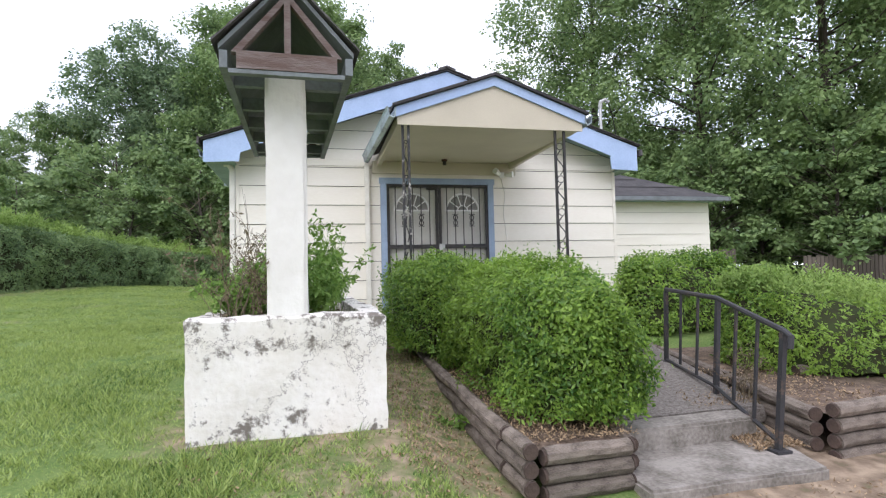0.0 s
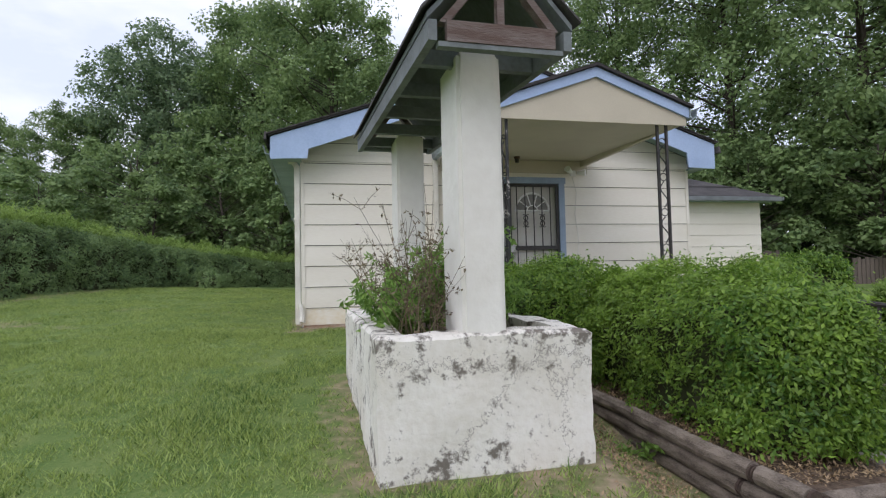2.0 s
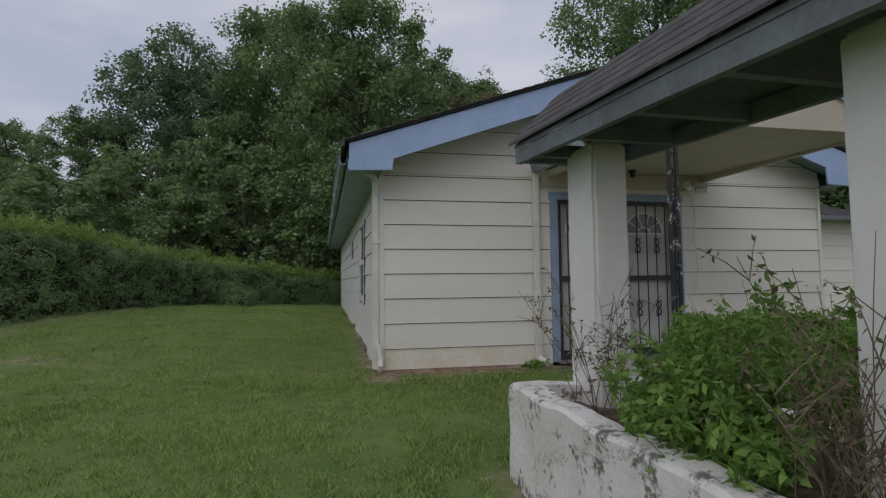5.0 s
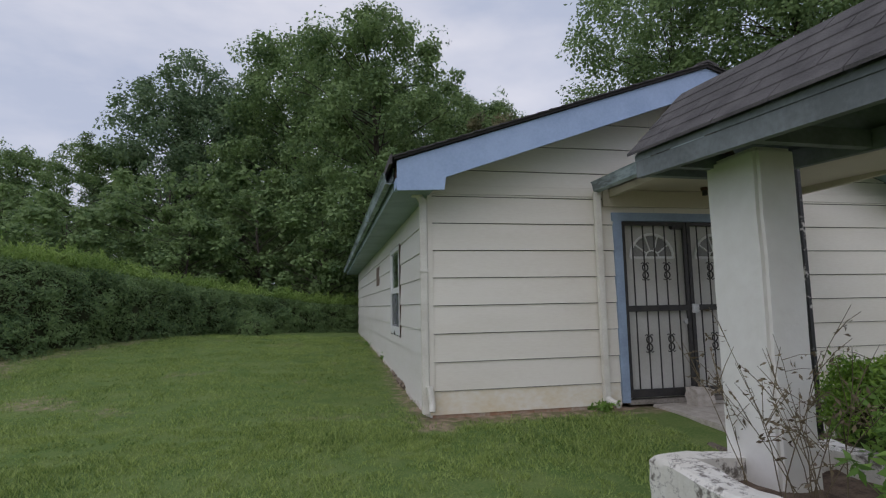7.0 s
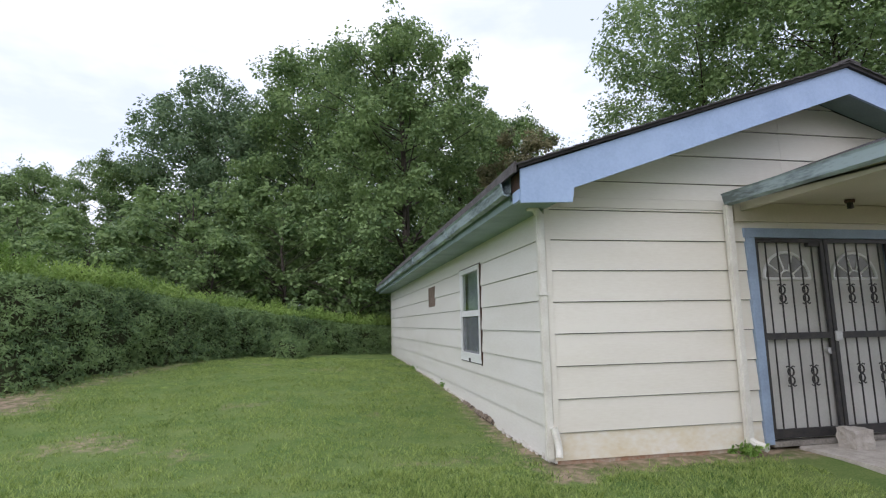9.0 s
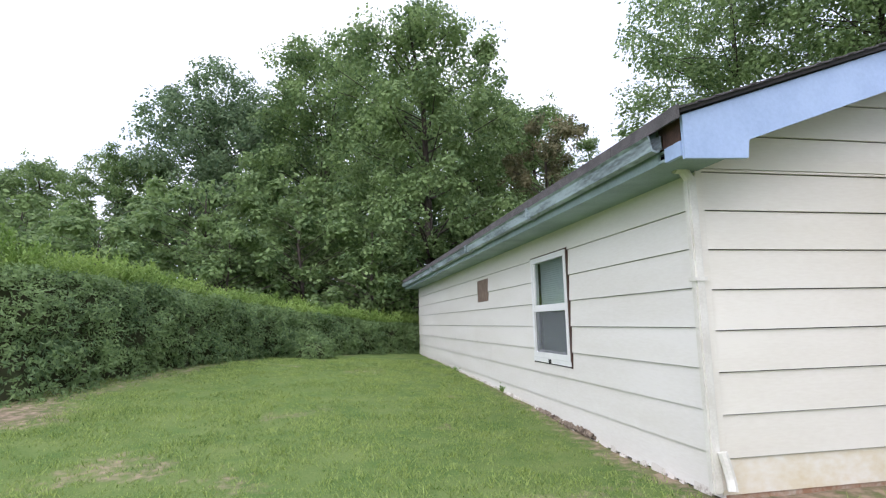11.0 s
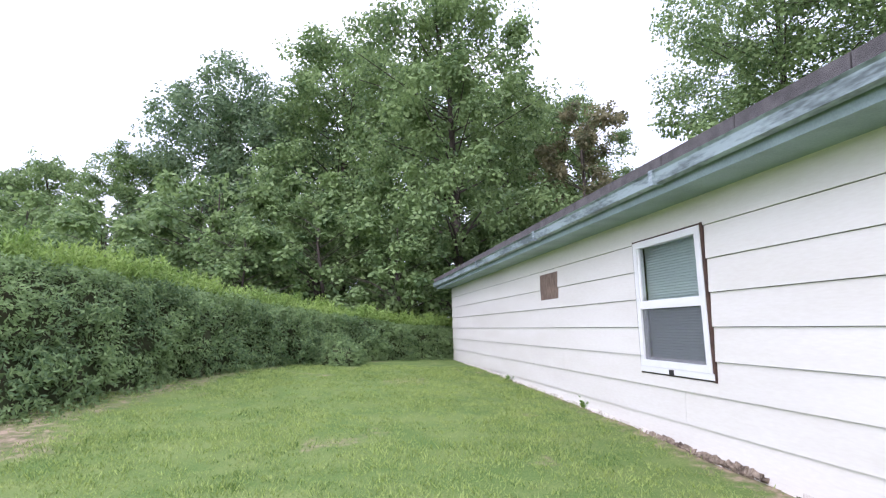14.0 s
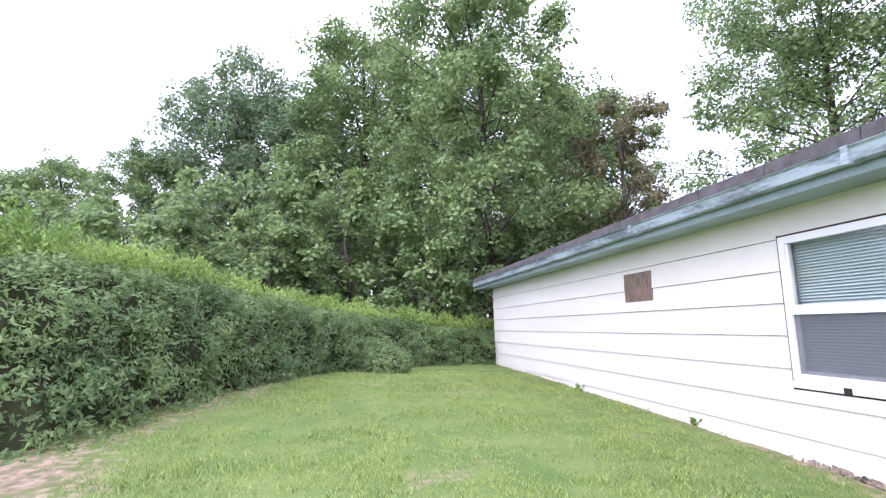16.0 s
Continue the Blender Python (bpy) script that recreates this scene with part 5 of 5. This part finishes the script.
for x, y, s, turn in ((-14, 31, 0.85, 40), (-18.5, 33, 0.95, 90), (-5.5, 28.5, 0.85, 140), (-2.6, 26.4, 0.7, 200), (-24, 35, 0.95, 310), (-30, 36, 1.0, 20),
                      (3.5, 29.0, 0.75, 80), (8, 27, 0.8, 150), (12, 21.5, 0.8, 210), (15.5, 18.5, 0.7, 270), (18.5, 15.8, 0.8, 330), (22, 13.5, 0.85, 60), (25, 11, 0.9, 120), (-12, 36, 1.1, 180), (17, 25, 1.0, 30), (13.5, 19.5, 0.6, 10), (19.5, 15.0, 0.55, 130), (-1.5, 33, 1.1, 20), (-6, 33, 1.1, 80), (10.5, 25, 0.7, 160), (-8, 26.5, 0.6, 300), (-12.5, 26.5, 0.65, 240), (22, 17, 0.9, 15), (24.5, 19, 1.0, 75), (16.5, 21.5, 0.8, 135), (27.5, 16, 1.0, 195), (20.5, 20, 1.0, 255), (5.5, 30, 0.9, 45), (19, 22.5, 0.85, 95), (23.5, 25.5, 1.0, 185), (18.3, 19.0, 0.7, 285)):
    plant_tree(tE, x, y, s, turn, 1.15)
# unseen trees added behind the street side, only for the light and the panes
for x, y, s, turn in ((-14, -26, 0.8, 0), (-2, -30, 0.8, 90), (12, -28, 0.8, 180)):
    plant_tree(tA, x, y, s, turn)

# ---- planter weeds ----
def weed(name, label, at, height, stems, leaf_n, leaf, mat, stemmat, seed, spread=0.25, group="weeds in the planter", width=0.4):
    rng = np.random.default_rng(seed)
    w = thing(name, label, "weed", at, group)
    bm = bmesh.new()
    pts, nr = [], []
    for i in range(stems):
        a, h = rng.uniform(0, 6.283), height * rng.uniform(0.6, 1.0)
        d = Vector((math.cos(a), math.sin(a), 0)) * spread * rng.uniform(0.3, 1.0)
        st = [Vector((0.06 * math.cos(a * 3), 0.06 * math.sin(a * 3), -0.04)) + d * t ** 1.5 + Vector((0, 0, h * t)) + 0.03 * noise.noise_vector((t * 3, i, seed)) for t in np.linspace(0, 1, 7)]
        tube(bm, st, 0.003, 5, 0.001)
        for b in range(5):
            t = rng.uniform(0.35, 0.95)
            o = st[int(t * 6)].lerp(st[min(int(t * 6) + 1, 6)], t * 6 % 1)
            e = o + Vector(rng.normal(0, 1, 3)).normalized() * 0.16 * height + Vector((0, 0, 0.09 * height))
            tube(bm, [o, o.lerp(e, 0.5) + Vector((0, 0, 0.01)), e], 0.002, 4, 0.001)
            for q in range(leaf_n):
                pts.append(o.lerp(e, rng.uniform(0.15, 1.05)) + Vector(rng.normal(0, 0.006, 3)))
    tagged(part("stalk", bm, stemmat, w), kind="stuff")
    pts = np.array([tuple(p) for p in pts])
    v, f = leaf_arrays(rng, pts, rng.normal(0, 0.6, (len(pts), 3)) + np.array([0, 0, 0.6]), leaf, width, 0.3)
    mesh_np("foliage", v, f, mat, w)
    return w


DRY = "tall dry weed with thin brown stalks and seed heads"
GRN = "leafy green weed growing in the planter"
SZ = 0.95
for i, (x, y, h, k) in enumerate(((-0.16, 3.72, 0.8, 0),  (0.0, 5.5, 0.75, 0), (-0.1, 5.0, 0.80, 0), (0.0, 5.25, 0.9, 0), (-0.15, 4.35, 0.5, 0), (0.02, 3.66, 0.55, 0), (-0.08, 3.62, 0.85, 0), (-0.03, 3.78, 0.95, 0),
                                  (0.12, 4.15, 0.6, 1), (-0.05, 4.5, 0.5, 1), (0.05, 4.3, 0.62, 1), (0.15, 4.6, 0.68, 1), (0.25, 4.9, 0.60, 1), (-0.02, 4.75, 0.55, 1), (0.42, 4.2, 0.75, 1), (0.45, 4.6, 0.85, 1), (0.5, 5.1, 0.6, 1), (0.35, 3.98, 0.5, 1), (-0.1, 4.15, 0.4, 1), (-0.15, 3.98, 0.42, 1), (-0.16, 4.3, 0.4, 1), (-0.12, 4.6, 0.42, 1))):
    if k == 0:
        weed("dry_weed", DRY, (x, y, SZ), h, 6, 5, 0.028, M_dry, M_dry, 40 + i, 0.5 if y < 3.8 else 0.42)
    else:
        weed("green_weed", GRN, (x, y, SZ), h, 9, 13, 0.05, M_weed, M_weed, 40 + i, 0.30, width=0.42)
for i, (x, y) in enumerate(((3.05, 5.0), (3.45, 4.95), (1.5, 5.0), (1.32, 3.9), (1.05, 9.0), (-0.98, 14.3), (-1.0, 17.4), (3.3, 5.3))):
    weed("green_weed", "small green weed on the ground", (x, y, ground_z(x, y) + (0.12 if x > 1.4 else 0.0)), 0.17, 7, 6, 0.05, M_weed, M_weed, 70 + i, 0.2, "weeds by the walls", 0.5)
weed("dry_weed", "tangle of dry brown stalks by the handrail", (3.33, 3.55, 0.34), 0.42, 14, 2, 0.03, M_dry, M_dry, 91, 0.22, "weeds by the walls")

# ---- grass, litter ----
def blades(name, label, n, region, size, seed, tall=1.0):
    rng = np.random.default_rng(seed)
    x, y = rng.uniform(region[0], region[1], n), rng.uniform(region[2], region[3], n)
    ok = np.array([bare_share(a, b) < 0.25 + 0.35 * rng.random() for a, b in zip(x, y)])
    ok &= ~((x > -0.35) & (x < 0.8) & (y > 3.4) & (y < 5.8)) & ~((x > -0.92) & (y > 9.05)) & ~((x > 1.3) & (y > 2.6)) & ~((x > 1.7) & (y > 2.2))
    x, y = x[ok], y[ok]
    n = len(x)
    z = np.array([ground_z(a, b) + 0.018 * noise.noise((a * 1.7, b * 1.7, 0)) + 0.01 * noise.noise((a * 5, b * 5, 3)) for a, b in zip(x, y)])
    clump = np.array([0.72 + 0.8 * max(noise.noise((a * 1.1, b * 1.1, 7)), -0.3) + 0.75 * max(noise.noise((a * 6, b * 6, 2)), -0.35) for a, b in zip(x, y)])
    a = rng.uniform(0, 6.283, n)
    h = size * rng.uniform(0.5, 1.25, n) * clump * tall
    lean = rng.uniform(0.3, 1.2, n) * h
    b = rng.uniform(0, 6.283, n)
    wd = rng.uniform(0.0025, 0.006, n) * (1 + size * 4)
    root = np.stack([x, y, z - 0.01], 1)
    s = np.stack([np.cos(a) * wd, np.sin(a) * wd, 0 * a], 1)
    midp = root + np.stack([np.cos(b) * lean * 0.35, np.sin(b) * lean * 0.35, h * 0.65], 1)
    tip = root + np.stack([np.cos(b) * lean, np.sin(b) * lean, h], 1)
    v = np.stack([root - s, root + s, tip], 1).reshape(-1, 3)
    ob = mesh_np(name, v, np.arange(3 * n).reshape(-1, 3), M_grass)
    return tagged(ob, label, "grass", kind="stuff")


blades("grass", "short mown green grass of the lawn", 250000, (-6.5, 1.6, 0.8, 9.2), 0.056, 61)
blades("grass", "short mown green grass of the lawn", 200000, (-9.5, -0.9, 8.0, 20.5), 0.052, 62)
blades("grass", "longer grass tufts round the planter", 9000, (-0.9, 1.2, 2.6, 3.42), 0.06, 63)
blades("grass", "thin grass tufts on the bare soil by the timbers", 5000, (0.5, 1.3, 1.6, 3.4), 0.05, 64)

rng = np.random.default_rng(77)
for region, zoff, n in (((1.45, 2.1, 2.95, 5.5), None, 5000), ((0.85, 1.33, 2.9, 6.5), 0, 3000), ((-0.3, 1.3, 2.2, 3.4), 0, 700), ((1.9, 3.3, 2.3, 2.68), 0, 300), ((2.9, 3.25, 3.0, 3.3), 0.2, 1200), ((3.4, 4.2, 3.1, 4.3), None, 900), ((2.9, 3.5, 3.5, 5.0), 0.33, 2000)):
    x, y = rng.uniform(region[0], region[1], n), rng.uniform(region[2], region[3], n)
    if zoff is None:
        z = 0.385 + 0.03 * np.maximum(y - 2.9, 0)
    elif zoff == 0:
        z = np.array([ground_z(a, b) + 0.012 for a, b in zip(x, y)])
    else:
        z = zoff + 0.045 * (y - region[2])
    v, f = leaf_arrays(rng, np.stack([x, y, z], 1), np.tile([0, 0, 1.0], (n, 1)), 0.024, 0.4, 0.0)
    tagged(mesh_np("leaf_litter", v, f, M_litter), "dry brown fallen leaves on the soil", "leaf litter", kind="stuff")

# ---- lap boards ----
side_holes = [(WY0 + 0.012, WY1 - 0.006, WZ0 - 0.02, WZ1), (VY0, VY1, VZ0, VZ1)]
for i in range(-1, 12):
    z0 = 0.897 + LAP * i
    z1 = z0 + LAP - 0.008
    if i == -1:
        z0 = 0.645
    for p, q, r, s in spans(XL - 0.02, XR + 0.02, [(DX0 - 0.002, DX1 + 0.002, 0.5, DZ1 + 0.002), (XL - 0.05, XR + 0.05, 3.085, 3.195)], z0, z1):
        for a, b in ((p, min(q, 1.9)), (max(p, 1.9) + 0.002, q)) if p < 1.9 < q else ((p, q),):
            pts = clip_top([(a, r), (b, r), (b, s), (a, s)], 0.215)
            if len(pts) > 2:
                bm = bmesh.new()
                board_front(bm, pts, YF - 0.001, z0, z1)
                part("plank", bm, M_stainside if i == -1 else M_siding, wall_front)
for i in range(-1, 8):
    z0 = 0.92 + LAP * i
    z1 = min(z0 + LAP - 0.005, 3.06)
    if i == -1:
        z0 = 0.62
    for p, q, r, s in spans(YF - 0.02, YB, side_holes, z0, z1):
        cut = 9.1 + (i * 5 % 4 + 1) * 2.9
        for a, b in ((p, min(q, cut)), (max(p, cut) + 0.003, q)) if p < cut < q else ((p, q),):
            bm = bmesh.new()
            board_side(bm, a, b, r, s, z0, z1)
            part("plank", bm, M_sidewhite, wall_side)

# the house stands slightly out of square: its long wall swings out towards the rear
skewed = set()
for ob in house.children_recursive:
    if ob.type == 'MESH' and ob.data.name not in skewed:
        skewed.add(ob.data.name)
        for v in ob.data.vertices:
            v.co.x -= 0.020 * max(v.co.y - 9.2, 0)
